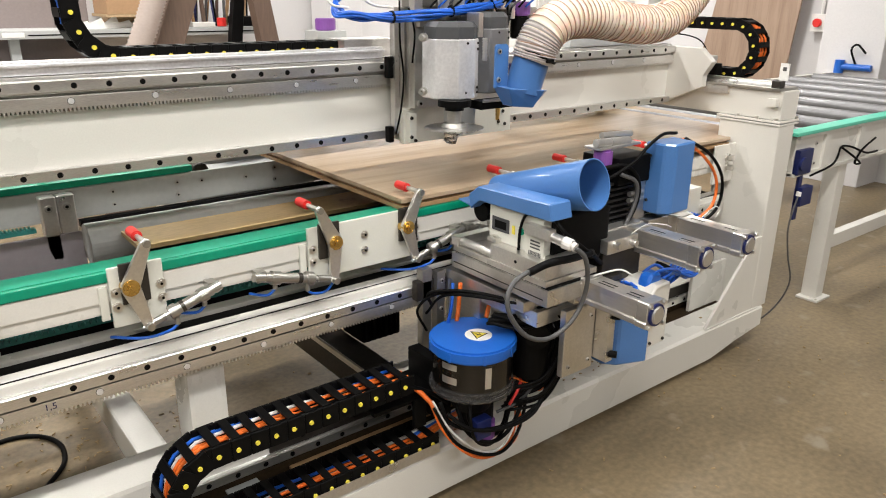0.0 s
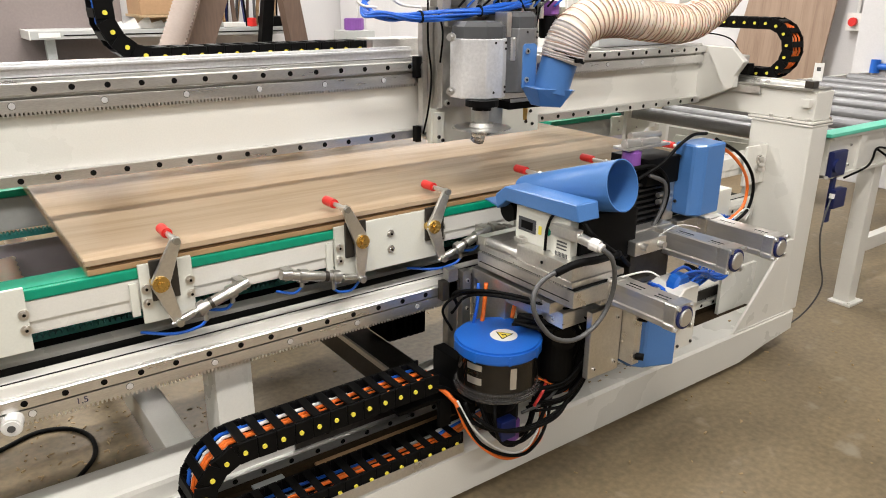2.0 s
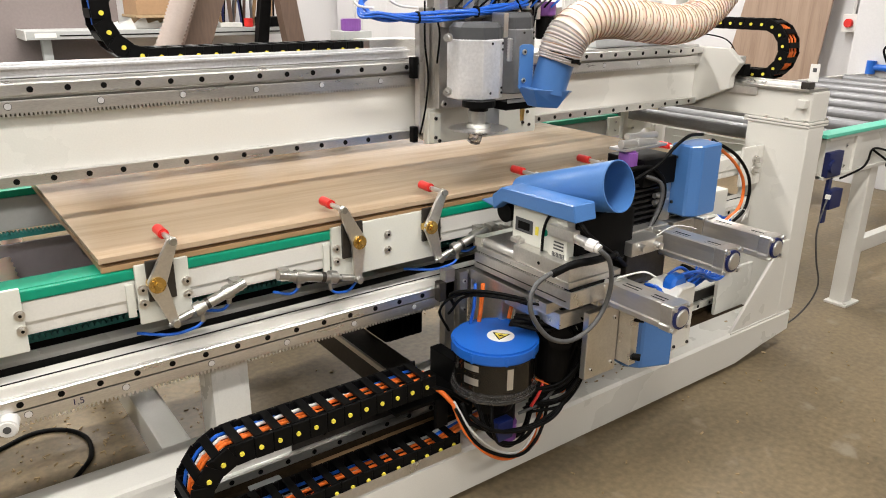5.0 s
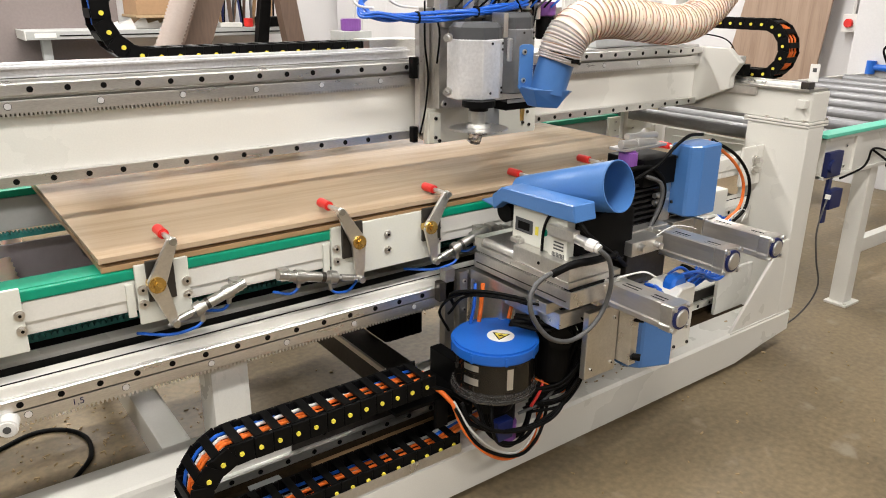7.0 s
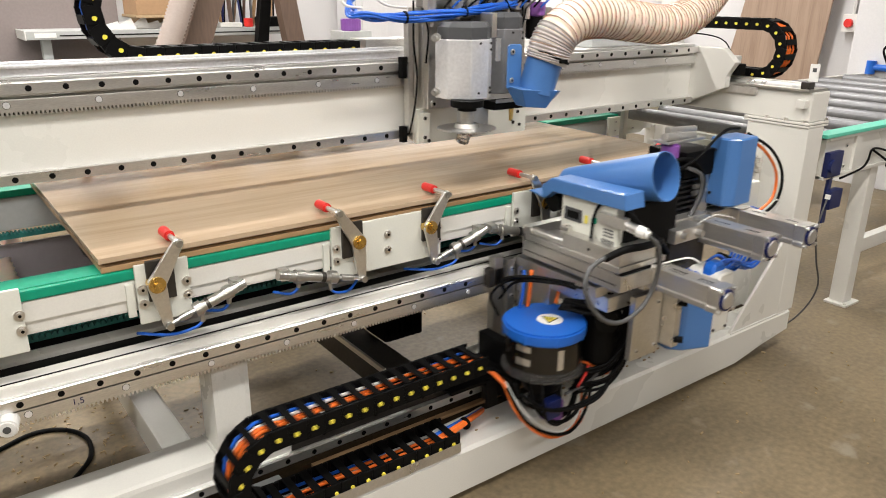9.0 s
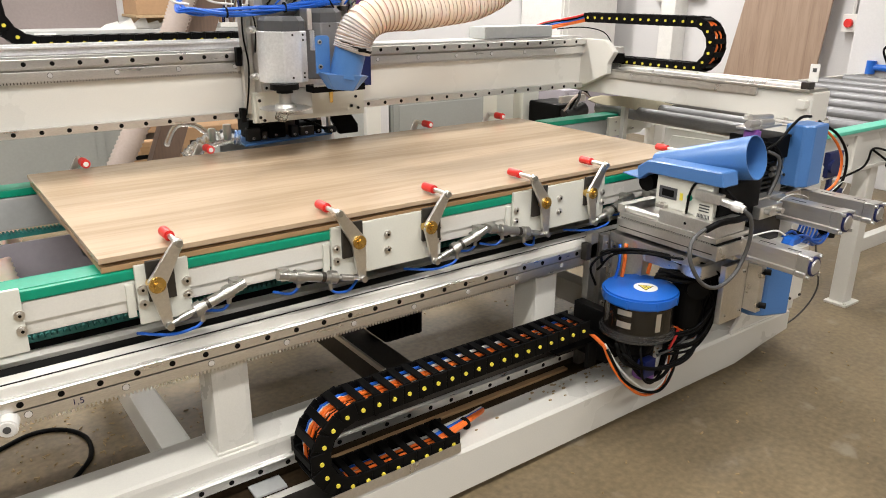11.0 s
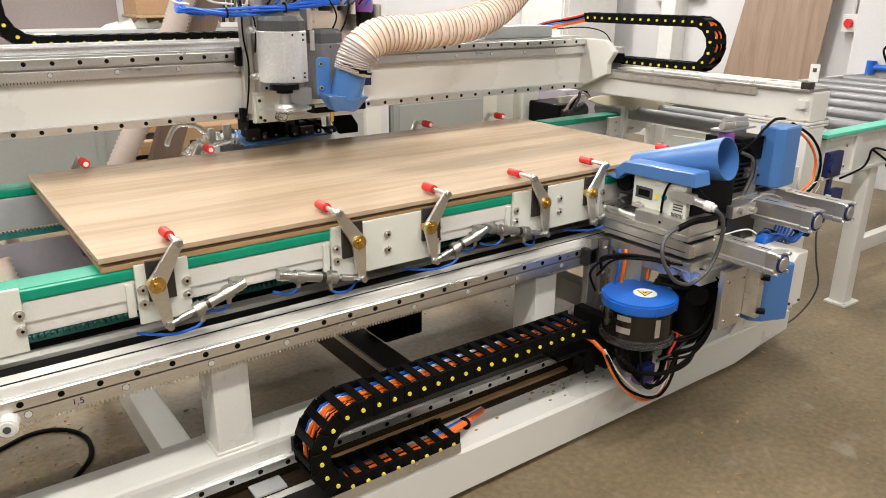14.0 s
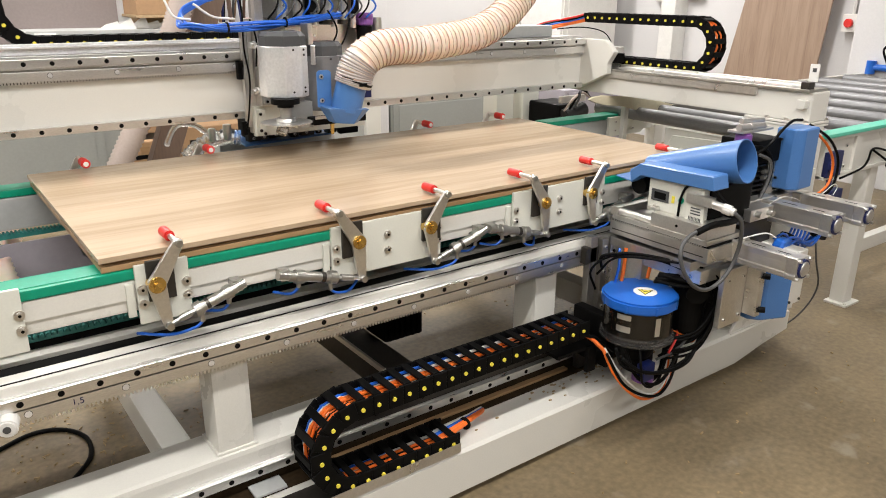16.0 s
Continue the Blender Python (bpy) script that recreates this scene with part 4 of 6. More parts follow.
part("under_plate", box(1.30, 1.60, 1.24, 1.56, 0.60, 0.645, 0.003), STEEL, K)
part("side_plate", box(1.365, 1.485, 1.197, 1.217, 0.447, 0.645, 0.003), ALU, K)
for x, z in ((1.385, 0.61), (1.385, 0.475), (1.465, 0.61), (1.465, 0.475)):
    part("screw", bolt(x, 1.197, z, 0.006), STEEL, K)
part("corner_block", box(1.487, 1.515, 1.15, 1.21, 0.475, 0.635, 0.003), STEEL, K)
for z in (0.615, 0.50):
    part("stop_pin", rod((1.50, 1.15, z), (1.512, 1.132, z), 0.010, seg=14), BLACK, K)
part("blue_guard", prism([(1.52, 1.24), (1.515, 1.19), (1.545, 1.155), (1.635, 1.12), (1.655, 1.24)], 2, 0.445, 0.645, 0.005), BLUE, K, "light blue folded sheet guard")
part("valve_box", prism([(1.645, 0.475), (1.735, 0.475), (1.735, 0.665), (1.67, 0.665), (1.645, 0.64)], 1, 1.135, 1.36, 0.004), CREAM, K, "cream sheet-metal valve box")
for x in (1.66, 1.72):
    part("screw", bolt(x, 1.135, 0.49, 0.005), DARKSTEEL, K)
# motor pot with its cap
PX, PY = 1.211, 1.395
pot = part("pot", mix(rod((PX, PY, 0.405), (PX, PY, 0.515), 0.112, seg=48)), POTGLASS, K, "clear plastic motor pot", smooth=True)
part("rotor", mix(rod((PX, PY, 0.40), (PX, PY, 0.513), 0.104, seg=40)), BLACK, pot, smooth=True)
part("rim", mix(rod((PX, PY, 0.396), (PX, PY, 0.412), 0.122, seg=48, bevel=0.004), rod((PX, PY, 0.414), (PX, PY, 0.424), 0.117, seg=48, bevel=0.003)), CLEAR, pot, smooth=True)
ribs = [box(PX - 0.004, PX + 0.004, PY - 0.124, PY - 0.110, 0.514, 0.538, 0.002) for _ in range(8)]
for k, b in enumerate(ribs):
    bmesh.ops.rotate(b, verts=b.verts, cent=(PX, PY, 0), matrix=Matrix.Rotation(k * math.pi / 4 + 0.35, 3, "Z"))
cap = part("cap", mix(rod((PX, PY, 0.512), (PX, PY, 0.549), 0.122, seg=64, bevel=0.006), *ribs), CAPBLUE, K, "round blue plastic cap", smooth=True)
sign = part("warning_disc", rod((PX + 0.01, PY - 0.012, 0.549), (PX + 0.01, PY - 0.012, 0.5498), 0.038, seg=40), LABEL, cap, "white sticker with a yellow warning triangle")
tri = [(PX + 0.01 + r * math.cos(a), PY - 0.012 + r * math.sin(a)) for r, a in ((0.029, -0.35), (0.029, -0.35 + 2.094), (0.029, -0.35 + 4.189))]
part("triangle_border", prism(tri, 2, 0.5498, 0.5501, 0), BLACK, cap)
tri2 = [(PX + 0.01 + 0.78 * (x - PX - 0.01), PY - 0.012 + 0.78 * (y - PY + 0.012)) for x, y in tri]
part("triangle", prism(tri2, 2, 0.5501, 0.5504, 0), YELLOW, cap)
part("triangle_mark", prism([(PX + 0.012, PY - 0.026), (PX + 0.016, PY - 0.010), (PX + 0.008, PY - 0.011), (PX + 0.008, PY + 0.003), (PX + 0.004, PY - 0.015), (PX + 0.011, PY - 0.014)], 2, 0.5504, 0.5507, 0), BLACK, cap)
for ang, z0, z1, w in ((-2.86, 0.487, 0.505, 0.42), (-2.86, 0.445, 0.466, 0.42), (-1.88, 0.438, 0.50, 0.16)):
    lb = bmesh.new()
    cols = [[lb.verts.new((PX + 0.1135 * math.cos(ang + w * (k / 5 - 0.5)), PY + 0.1135 * math.sin(ang + w * (k / 5 - 0.5)), z)) for z in (z0, z1)] for k in range(6)]
    for a, b in zip(cols, cols[1:]):
        lb.faces.new((a[0], b[0], b[1], a[1]))
    part("rating_label", lb, ANODISED, pot)
part("pot_base", mix(rod((PX, PY, 0.396), (PX, PY, 0.33), 0.085, 0.055, seg=28), rod((PX + 0.02, PY, 0.33), (PX + 0.02, PY, 0.27), 0.05, seg=20)), BLACK, K)
part("blue_plug", box(PX - 0.055, PX + 0.0, PY - 0.09, PY - 0.06, 0.27, 0.33, 0.004), NAVY, K)
part("purple_cup", rod((PX + 0.02, PY - 0.03, 0.235), (PX + 0.02, PY - 0.03, 0.285), 0.036, seg=20), PURPLE, K)
def wire(mat, r, parent, *pts):
    """One loose cable through the given points."""
    part("cable", tube(pts, r, seg=10), mat, parent)


wire(BLACK, 0.0055, K, (1.07, 1.36, 0.40), (1.09, 1.34, 0.34), (1.16, 1.31, 0.305), (1.27, 1.29, 0.295), (1.37, 1.28, 0.33), (1.42, 1.29, 0.40), (1.45, 1.32, 0.52), (1.42, 1.36, 0.60))
wire(BLACK, 0.006, K, (1.08, 1.34, 0.37), (1.13, 1.30, 0.325), (1.23, 1.28, 0.30), (1.33, 1.27, 0.31), (1.39, 1.28, 0.36), (1.43, 1.29, 0.46))
wire(WHITEP, 0.0035, K, (1.09, 1.42, 0.37), (1.11, 1.37, 0.30), (1.165, 1.34, 0.235), (1.23, 1.33, 0.195), (1.29, 1.33, 0.20), (1.34, 1.34, 0.26), (1.35, 1.35, 0.34))
wire(ORANGE, 0.0055, K, (1.085, 1.42, 0.365), (1.10, 1.38, 0.29), (1.15, 1.35, 0.22), (1.22, 1.34, 0.175), (1.30, 1.34, 0.175), (1.345, 1.35, 0.23), (1.36, 1.36, 0.32))
wire(ORANGE, 0.0045, K, (1.27, 1.33, 0.18), (1.33, 1.33, 0.20), (1.355, 1.34, 0.26), (1.35, 1.36, 0.33))
wire(BLACK, 0.005, K, (1.08, 1.40, 0.36), (1.12, 1.36, 0.26), (1.19, 1.33, 0.205), (1.27, 1.32, 0.185), (1.34, 1.33, 0.22), (1.375, 1.34, 0.30), (1.38, 1.35, 0.38))
wire(BLACK, 0.004, K, (1.15, 1.53, 0.58), (1.17, 1.46, 0.655), (1.26, 1.30, 0.665), (1.36, 1.25, 0.63), (1.43, 1.24, 0.56), (1.45, 1.27, 0.46), (1.42, 1.30, 0.38))
wire(BLACK, 0.004, K, (1.16, 1.54, 0.52), (1.12, 1.53, 0.60), (1.16, 1.48, 0.655), (1.24, 1.36, 0.66), (1.34, 1.30, 0.60), (1.39, 1.30, 0.50))
wire(GREYCABLE, 0.0045, K, (1.35, 1.33, 0.52), (1.37, 1.30, 0.45), (1.36, 1.30, 0.38), (1.32, 1.32, 0.33), (1.26, 1.34, 0.31))
wire(RED, 0.0045, K, (1.36, 1.36, 0.46), (1.33, 1.32, 0.39), (1.28, 1.31, 0.34))
wire(BLACK, 0.0045, K, (1.15, 1.33, 0.40), (1.13, 1.30, 0.34), (1.16, 1.31, 0.27), (1.22, 1.32, 0.23), (1.28, 1.33, 0.25), (1.32, 1.34, 0.33))
wire(BLACK, 0.005, K, (1.17, 1.53, 0.60), (1.14, 1.50, 0.655), (1.20, 1.42, 0.672), (1.30, 1.31, 0.65), (1.37, 1.27, 0.60), (1.40, 1.27, 0.52), (1.38, 1.29, 0.43))
wire(BLACK, 0.007, K, (1.30, 1.36, 0.30), (1.36, 1.34, 0.33), (1.40, 1.33, 0.40), (1.41, 1.32, 0.50), (1.38, 1.32, 0.58))
wire(BLACK, 0.006, K, (1.13, 1.37, 0.38), (1.14, 1.33, 0.30), (1.20, 1.31, 0.25), (1.27, 1.31, 0.25), (1.33, 1.32, 0.30), (1.36, 1.33, 0.38))
wire(BLACK, 0.008, K, (1.20, 1.40, 0.36), (1.19, 1.37, 0.29), (1.24, 1.35, 0.235), (1.30, 1.35, 0.25), (1.33, 1.36, 0.33))
wire(BLACK, 0.007, K, (1.40, 1.31, 0.62), (1.44, 1.29, 0.55), (1.44, 1.30, 0.46), (1.40, 1.32, 0.40), (1.33, 1.34, 0.37))
for k in range(6):
    part("wire", tube([(1.31 + 0.01 * k, 1.33, 0.41 - 0.008 * k), (1.36 + 0.008 * k, 1.30, 0.385 - 0.006 * k), (1.41, 1.29, 0.40 + 0.012 * k)], 0.0022), (ORANGE, BLACK, WHITEP, RED, BLACK, ORANGE)[k], K)
part("riser_cable", mix(tube([(1.23, 1.50, 0.50), (1.235, 1.49, 0.58), (1.25, 1.50, 0.66)], 0.0065)), ORANGE, K)
part("riser_cable", mix(tube([(1.20, 1.50, 0.52), (1.21, 1.49, 0.60), (1.23, 1.51, 0.66)], 0.005)), TUBEBLUE, K)
part("riser_cable", mix(tube([(1.30, 1.44, 0.56), (1.31, 1.44, 0.60), (1.33, 1.44, 0.645)], 0.0065)), ORANGE, K)
part("gearbox", mix(rod((1.38, 1.33, 0.40), (1.38, 1.33, 0.60), 0.055, seg=28, bevel=0.008), rod((1.34, 1.27, 0.55), (1.42, 1.36, 0.55), 0.035, seg=24)), BLACK, K)
# bracket is coloured black to carry the shade around the pot
part("chain_bracket", mix(box(0.93, 1.19, 1.47, 1.62, 0.35, 0.362, 0.002), box(1.15, 1.19, 1.46, 1.62, 0.26, 0.44, 0.003), box(1.06, 1.10, 1.46, 1.475, 0.27, 0.36, 0.002)), BLACK, K)
for k in range(9):
    a, o = 0.7 * k, 0.012 * math.sin(1.7 * k)
    wire(BLACK, 0.0045 + 0.0012 * (k % 3), K, (1.30 + o, 1.34, 0.30 + 0.01 * k), (1.38 + o, 1.28 + o, 0.33 + 0.012 * k), (1.43 + 0.012 * math.cos(a), 1.265 + o, 0.43 + 0.012 * k), (1.40 + o, 1.27, 0.53 + 0.011 * k), (1.33 + 0.02 * math.sin(a), 1.29, 0.585 + o), (1.24 + o, 1.36, 0.60 + o))
part("connector_end", tube([(0.90, 1.50, 0.42), (1.00, 1.48, 0.425), (1.06, 1.46, 0.40), (1.09, 1.42, 0.36)], 0.007), ORANGE, K)
part("connector_end", tube([(0.92, 1.53, 0.42), (1.02, 1.51, 0.42), (1.07, 1.48, 0.39), (1.10, 1.44, 0.35)], 0.006), BLACK, K)
part("connector_end", tube([(0.94, 1.47, 0.41), (1.03, 1.46, 0.415), (1.10, 1.45, 0.38), (1.16, 1.44, 0.33)], 0.006), BLACK, K)

# ---- routing slide that plunges across the rails ----
slide = thing("router_slide", (1.35, 1.4, 0.69), "aluminium routing slide with light blue dust hood and air cylinders", "machine slide")
S = slide
part("slide_plate", mix(box(1.265, 1.46, 1.175, 1.56, 0.690, 0.735, 0.002), box(1.267, 1.46, 1.185, 1.555, 0.7405, 0.757, 0.002)), ALU, S)
part("slide_gap", box(1.271, 1.455, 1.18, 1.55, 0.734, 0.7415, 0), BLACK, S)
part("slide_rack", mix(*[box(1.264, 1.2665, 1.20 + 0.0085 * k, 1.2045 + 0.0085 * k, 0.7345, 0.7405, 0) for k in range(41)]), ALU, S, "fine steel rack teeth")
part("grease_strip", box(1.2642, 1.2655, 1.19, 1.55, 0.706, 0.709, 0), DARKSTEEL, S)
part("slide_base", box(1.30, 1.62, 1.22, 1.56, 0.676, 0.690, 0.002), DARKSTEEL, S)
part("track", rod((1.285, 1.40, 0.768), (1.285, 1.55, 0.768), 0.012, seg=16), STEEL, S)
part("end_bar", box(1.268, 1.44, 1.535, 1.565, 0.755, 0.782, 0.002), ALU, S)
part("saddle", mix(box(1.270, 1.42, 1.19, 1.40, 0.757, 0.800, 0.003)), ALU, S)
part("saddle_hole", rod((1.2705, 1.30, 0.778), (1.2685, 1.30, 0.778), 0.0045, seg=12), BLACK, S)
mot = part("motor_body", box(1.305, 1.335, 1.24, 1.445, 0.800, 0.905, 0.004), PLATE, S, "pale painted motor body")
part("display", mix(box(1.3025, 1.3055, 1.365, 1.432, 0.830, 0.868, 0.001)), CHARCOAL, mot)
part("display_window", box(1.3015, 1.3026, 1.375, 1.420, 0.838, 0.860, 0.0005), BLACK, mot)
part("yellow_mark", box(1.3025, 1.3055, 1.343, 1.353, 0.835, 0.858, 0), YELLOW, mot)
part("green_mark", rod((1.3055, 1.318, 0.85), (1.3025, 1.318, 0.85), 0.010, seg=16), GREEN, mot)
part("foot", mix(box(1.285, 1.31, 1.395, 1.43, 0.800, 0.812, 0.002), rod((1.295, 1.41, 0.812), (1.295, 1.41, 0.818), 0.007, seg=10)), ALU, mot)
lab = part("rating_plate", box(1.296, 1.305, 1.228, 1.292, 0.785, 0.868, 0.002), PLATE, mot)
for k in range(9):
    part("print_bar", box(1.2948, 1.2961, 1.237 + 0.005 * k, 1.2395 + 0.005 * k, 0.795, 0.812, 0), GREYCABLE, lab)
for k in range(3):
    part("print_bar", box(1.2948, 1.2961, 1.24, 1.275, 0.820 + 0.009 * k, 0.824 + 0.009 * k, 0), GREYCABLE, lab)
part("plug", mix(box(1.285, 1.31, 1.20, 1.29, 0.855, 0.885, 0.003), rod((1.298, 1.215, 0.868), (1.310, 1.165, 0.858), 0.013, seg=16)), ALU, mot, "cable plug")
part("plug_gland", mix(rod((1.309, 1.172, 0.859), (1.316, 1.150, 0.854), 0.016, seg=12), rod((1.316, 1.150, 0.854), (1.318, 1.14, 0.851), 0.012, seg=12)), WHITEP, mot)
part("motor_back", box(1.336, 1.56, 1.236, 1.44, 0.76, 0.90, 0.008), BLACK, S)
rm = part("rear_motor", box(1.58, 1.76, 1.33, 1.50, 0.70, 0.95, 0.012), BLACK, S, "black finned motor")
for k in range(11):
    part("fin", box(1.585, 1.755, 1.314, 1.332, 0.752 + 0.017 * k, 0.759 + 0.017 * k, 0.001), FINBLACK, rm)
part("steel_block", mix(box(1.55, 1.72, 1.24, 1.34, 0.66, 0.765, 0.003)), DARKSTEEL, S)
part("clamp_block", mix(box(1.53, 1.66, 1.21, 1.30, 0.765, 0.805, 0.003), rod((1.56, 1.21, 0.79), (1.56, 1.19, 0.79), 0.010, seg=12), rod((1.63, 1.21, 0.785), (1.63, 1.19, 0.785), 0.010, seg=12)), ALU, S)
part("cutter", mix(rod((1.32, 1.50, 0.86), (1.40, 1.50, 0.865), 0.03, seg=20)), BLACK, S)
# dust hood: sloping sheet tray with a round spout
hood = mix(prism([(1.205, 0.952), (1.475, 0.943), (1.515, 0.912), (1.507, 0.872), (1.467, 0.903), (1.195, 0.908)], 0, 1.285, 1.362, 0.003),
           prism([(1.470, 0.940), (1.475, 0.943), (1.525, 0.912), (1.515, 0.872), (1.506, 0.876), (1.512, 0.908)], 0, 1.300, 1.50, 0.001))
hd = part("dust_hood", hood, BLUE, S, "light blue sheet-metal dust hood with round spout")
part("hood_lip", prism([(1.30, 1.515), (1.50, 1.515), (1.48, 1.60), (1.32, 1.60)], 2, 0.872, 0.876, 0.0008), BLUE, hd)


def pipe(a, b, ra, rb, thick, seg=48):
    """An open pipe with a wall, from a to b."""
    a, b = Vector(a), Vector(b)
    m = (b - a).to_track_quat("Z", "Y").to_matrix().to_4x4()
    bm = bmesh.new()
    rings = []
    for c, r in ((a, ra), (b, rb), (b, rb - thick), (a, ra - thick)):
        rings.append([bm.verts.new(c + m.to_3x3() @ Vector((r * math.cos(2 * math.pi * j / seg), r * math.sin(2 * math.pi * j / seg), 0))) for j in range(seg)])
    for p, q in zip(rings, rings[1:] + rings[:1]):
        for j in range(seg):
            bm.faces.new((p[j], p[(j + 1) % seg], q[(j + 1) % seg], q[j]))
    bmesh.ops.recalc_face_normals(bm, faces=bm.faces[:])
    return bm


# disc added to stop light leaking in, so the spout's inside stays dark
part("spout_end", rod((1.4015, 1.505, 0.905), (1.4005, 1.515, 0.902), 0.046, seg=36), BLUE, hd)
part("spout", pipe((1.402, 1.51, 0.903), (1.437, 1.195, 0.982), 0.048, 0.068, 0.003), BLUE, hd, "round blue spout", smooth=True)


def air_cylinder(x, z, y0, y1, w, label):
    """Square profile cylinder along Y with tie-rod grooves and end caps."""
    def outline(k, dip):
        """Square section with four rounded corner beads and shallow panels between them."""
        pts = []
        for q in range(4):
            a = q * math.pi / 2
            c, n = Vector((math.cos(a), math.sin(a))), Vector((-math.sin(a), math.cos(a)))
            for u, v in ((1.0 - dip, -0.42), (1.0 - dip, 0.42), (1.0, 0.52), (1.0, 0.80), (0.93, 0.93)):
                p = (c * u + n * v) * k
                pts.append((x + p.x, z + p.y))
        return pts
    c = part("air_cylinder", prism(outline(w, 0.13), 1, y0 + 0.036, y1 - 0.031, 0), CYLALU, S, label)
    for a, b in ((y0, y0 + 0.034), (y1 - 0.03, y1 + 0.002)):
        part("end_cap", prism(outline(w * 1.06, 0.07), 1, a, b, 0.0015), ALU, c)
    for sx in (-0.22, 0.22):
        part("slot", box(x + sx * w - 0.0022, x + sx * w + 0.0022, y0 + 0.044, y0 + 0.085, z + w * 0.87 - 0.001, z + w * 0.87 + 0.0006, 0), BLACK, c)
        part("slot", box(x + sx * w - 0.0022, x + sx * w + 0.0022, y1 - 0.10, y1 - 0.05, z + w * 0.87 - 0.001, z + w * 0.87 + 0.0006, 0), BLACK, c)
    part("ring", rod((x, y0 + 0.001, z), (x, y0 - 0.006, z), w * 0.86, seg=28, bevel=0.001), NAVY, c)
    part("end_disc", rod((x, y0 + 0.001, z), (x, y0 - 0.010, z), w * 0.68, seg=28, bevel=0.003), ANODISED, c)
    for sx in (-1, 1):
        for sz in (-1, 1):
            part("tie_bolt", rod((x + sx * w * 0.82, y0, z + sz * w * 0.82), (x + sx * w * 0.82, y0 - 0.008, z + sz * w * 0.82), w * 0.17, seg=8), STEEL, c)
    return c


air_cylinder(1.425, 0.706, 0.965, 1.19, 0.034, "square anodised aluminium air cylinder")
part("cylinder_mount", mix(box(1.385, 1.465, 1.19, 1.24, 0.665, 0.752, 0.003), rod((1.405, 1.19, 0.725), (1.395, 1.17, 0.722), 0.010, seg=6)), ALU, S)
air_cylinder(1.722, 0.770, 1.03, 1.27, 0.036, "square anodised aluminium air cylinder")
part("cylinder_mount", box(1.60, 1.76, 1.27, 1.31, 0.72, 0.81, 0.003), ALU, S)
air_cylinder(1.935, 0.765, 1.03, 1.28, 0.034, "square anodised aluminium air cylinder")
part("cylinder_mount", box(1.80, 1.97, 1.28, 1.33, 0.72, 0.80, 0.003), ALU, S)
part("cover", prism([(1.806, 1.322), (1.806, 1.255), (1.835, 1.232), (1.930, 1.235), (1.936, 1.322)], 2, 0.822, 1.034, 0.005), BLUE, S, "light blue sheet-metal belt cover")
for z in (0.995, 0.86):
    part("cover_screw", bolt(1.806, 1.30, z, 0.005, axis=(-1, 0, 0)), DARKSTEEL, S)
part("spindle_block", mix(box(1.665, 1.82, 1.30, 1.44, 0.92, 1.00, 0.006), box(1.80, 1.95, 1.33, 1.45, 0.80, 0.92, 0.006)), BLACK, S)
part("spindle_plate", mix(box(1.60, 1.78, 1.32, 1.38, 1.028, 1.036, 0.003), rod((1.595, 1.335, 1.048), (1.74, 1.335, 1.041), 0.0125, seg=16, bevel=0.002), rod((1.655, 1.335, 1.045), (1.675, 1.335, 1.044), 0.0145, seg=16), rod((1.66, 1.37, 1.058), (1.79, 1.37, 1.052), 0.010, seg=14)), ANODISED, S)
part("purple_cup", rod((1.637, 1.34, 0.968), (1.637, 1.34, 1.028), 0.027, seg=24, bevel=0.006), PURPLE, S)
part("side_column", mix(box(1.765, 1.815, 1.31, 1.37, 0.80, 0.92, 0.003), rod((1.72, 1.30, 0.87), (1.78, 1.30, 0.87), 0.008, seg=10), rod((1.72, 1.30, 0.89), (1.78, 1.30, 0.89), 0.008, seg=10)), ALU, S)
wire(GREYCABLE, 0.0062, S, (1.318, 1.14, 0.85), (1.345, 1.13, 0.82), (1.372, 1.14, 0.75), (1.365, 1.15, 0.68), (1.32, 1.15, 0.637), (1.25, 1.15, 0.62), (1.179, 1.15, 0.645), (1.135, 1.16, 0.695), (1.122, 1.17, 0.743), (1.145, 1.18, 0.781), (1.20, 1.18, 0.803), (1.29, 1.17, 0.81))
wire(BLACK, 0.010, S, (1.20, 1.18, 0.800), (1.26, 1.17, 0.815), (1.34, 1.17, 0.81), (1.44, 1.19, 0.80))
wire(BLACK, 0.007, S, (1.44, 1.19, 0.80), (1.56, 1.25, 0.725), (1.62, 1.29, 0.735), (1.69, 1.29, 0.79), (1.745, 1.29, 0.863), (1.742, 1.29, 0.932), (1.69, 1.30, 0.978), (1.61, 1.31, 0.98))
wire(GREYCABLE, 0.006, S, (1.50, 1.24, 0.76), (1.60, 1.27, 0.75), (1.68, 1.28, 0.80), (1.725, 1.28, 0.87), (1.72, 1.28, 0.93), (1.66, 1.29, 0.96))
wire(BLACK, 0.005, S, (1.62, 1.30, 0.95), (1.70, 1.28, 0.99), (1.76, 1.28, 1.03), (1.84, 1.29, 1.055), (1.92, 1.30, 1.05))
wire(ORANGE, 0.0048, S, (1.94, 1.29, 1.03), (2.015, 1.26, 0.975), (2.075, 1.25, 0.914), (2.098, 1.25, 0.856), (2.08, 1.25, 0.803), (2.02, 1.26, 0.767))
wire(BLACK, 0.005, S, (1.94, 1.28, 1.035), (2.025, 1.25, 0.985), (2.09, 1.24, 0.92), (2.115, 1.24, 0.856), (2.095, 1.24, 0.795), (2.03, 1.25, 0.755))
wire(WHITEP, 0.0014, S, (1.95, 1.20, 0.80), (2.0, 1.19, 0.83), (2.03, 1.19, 0.815), (2.01, 1.19, 0.79))
wire(WHITEP, 0.0014, S, (1.64, 1.22, 0.805), (1.70, 1.21, 0.825), (1.76, 1.20, 0.815), (1.80, 1.20, 0.80))
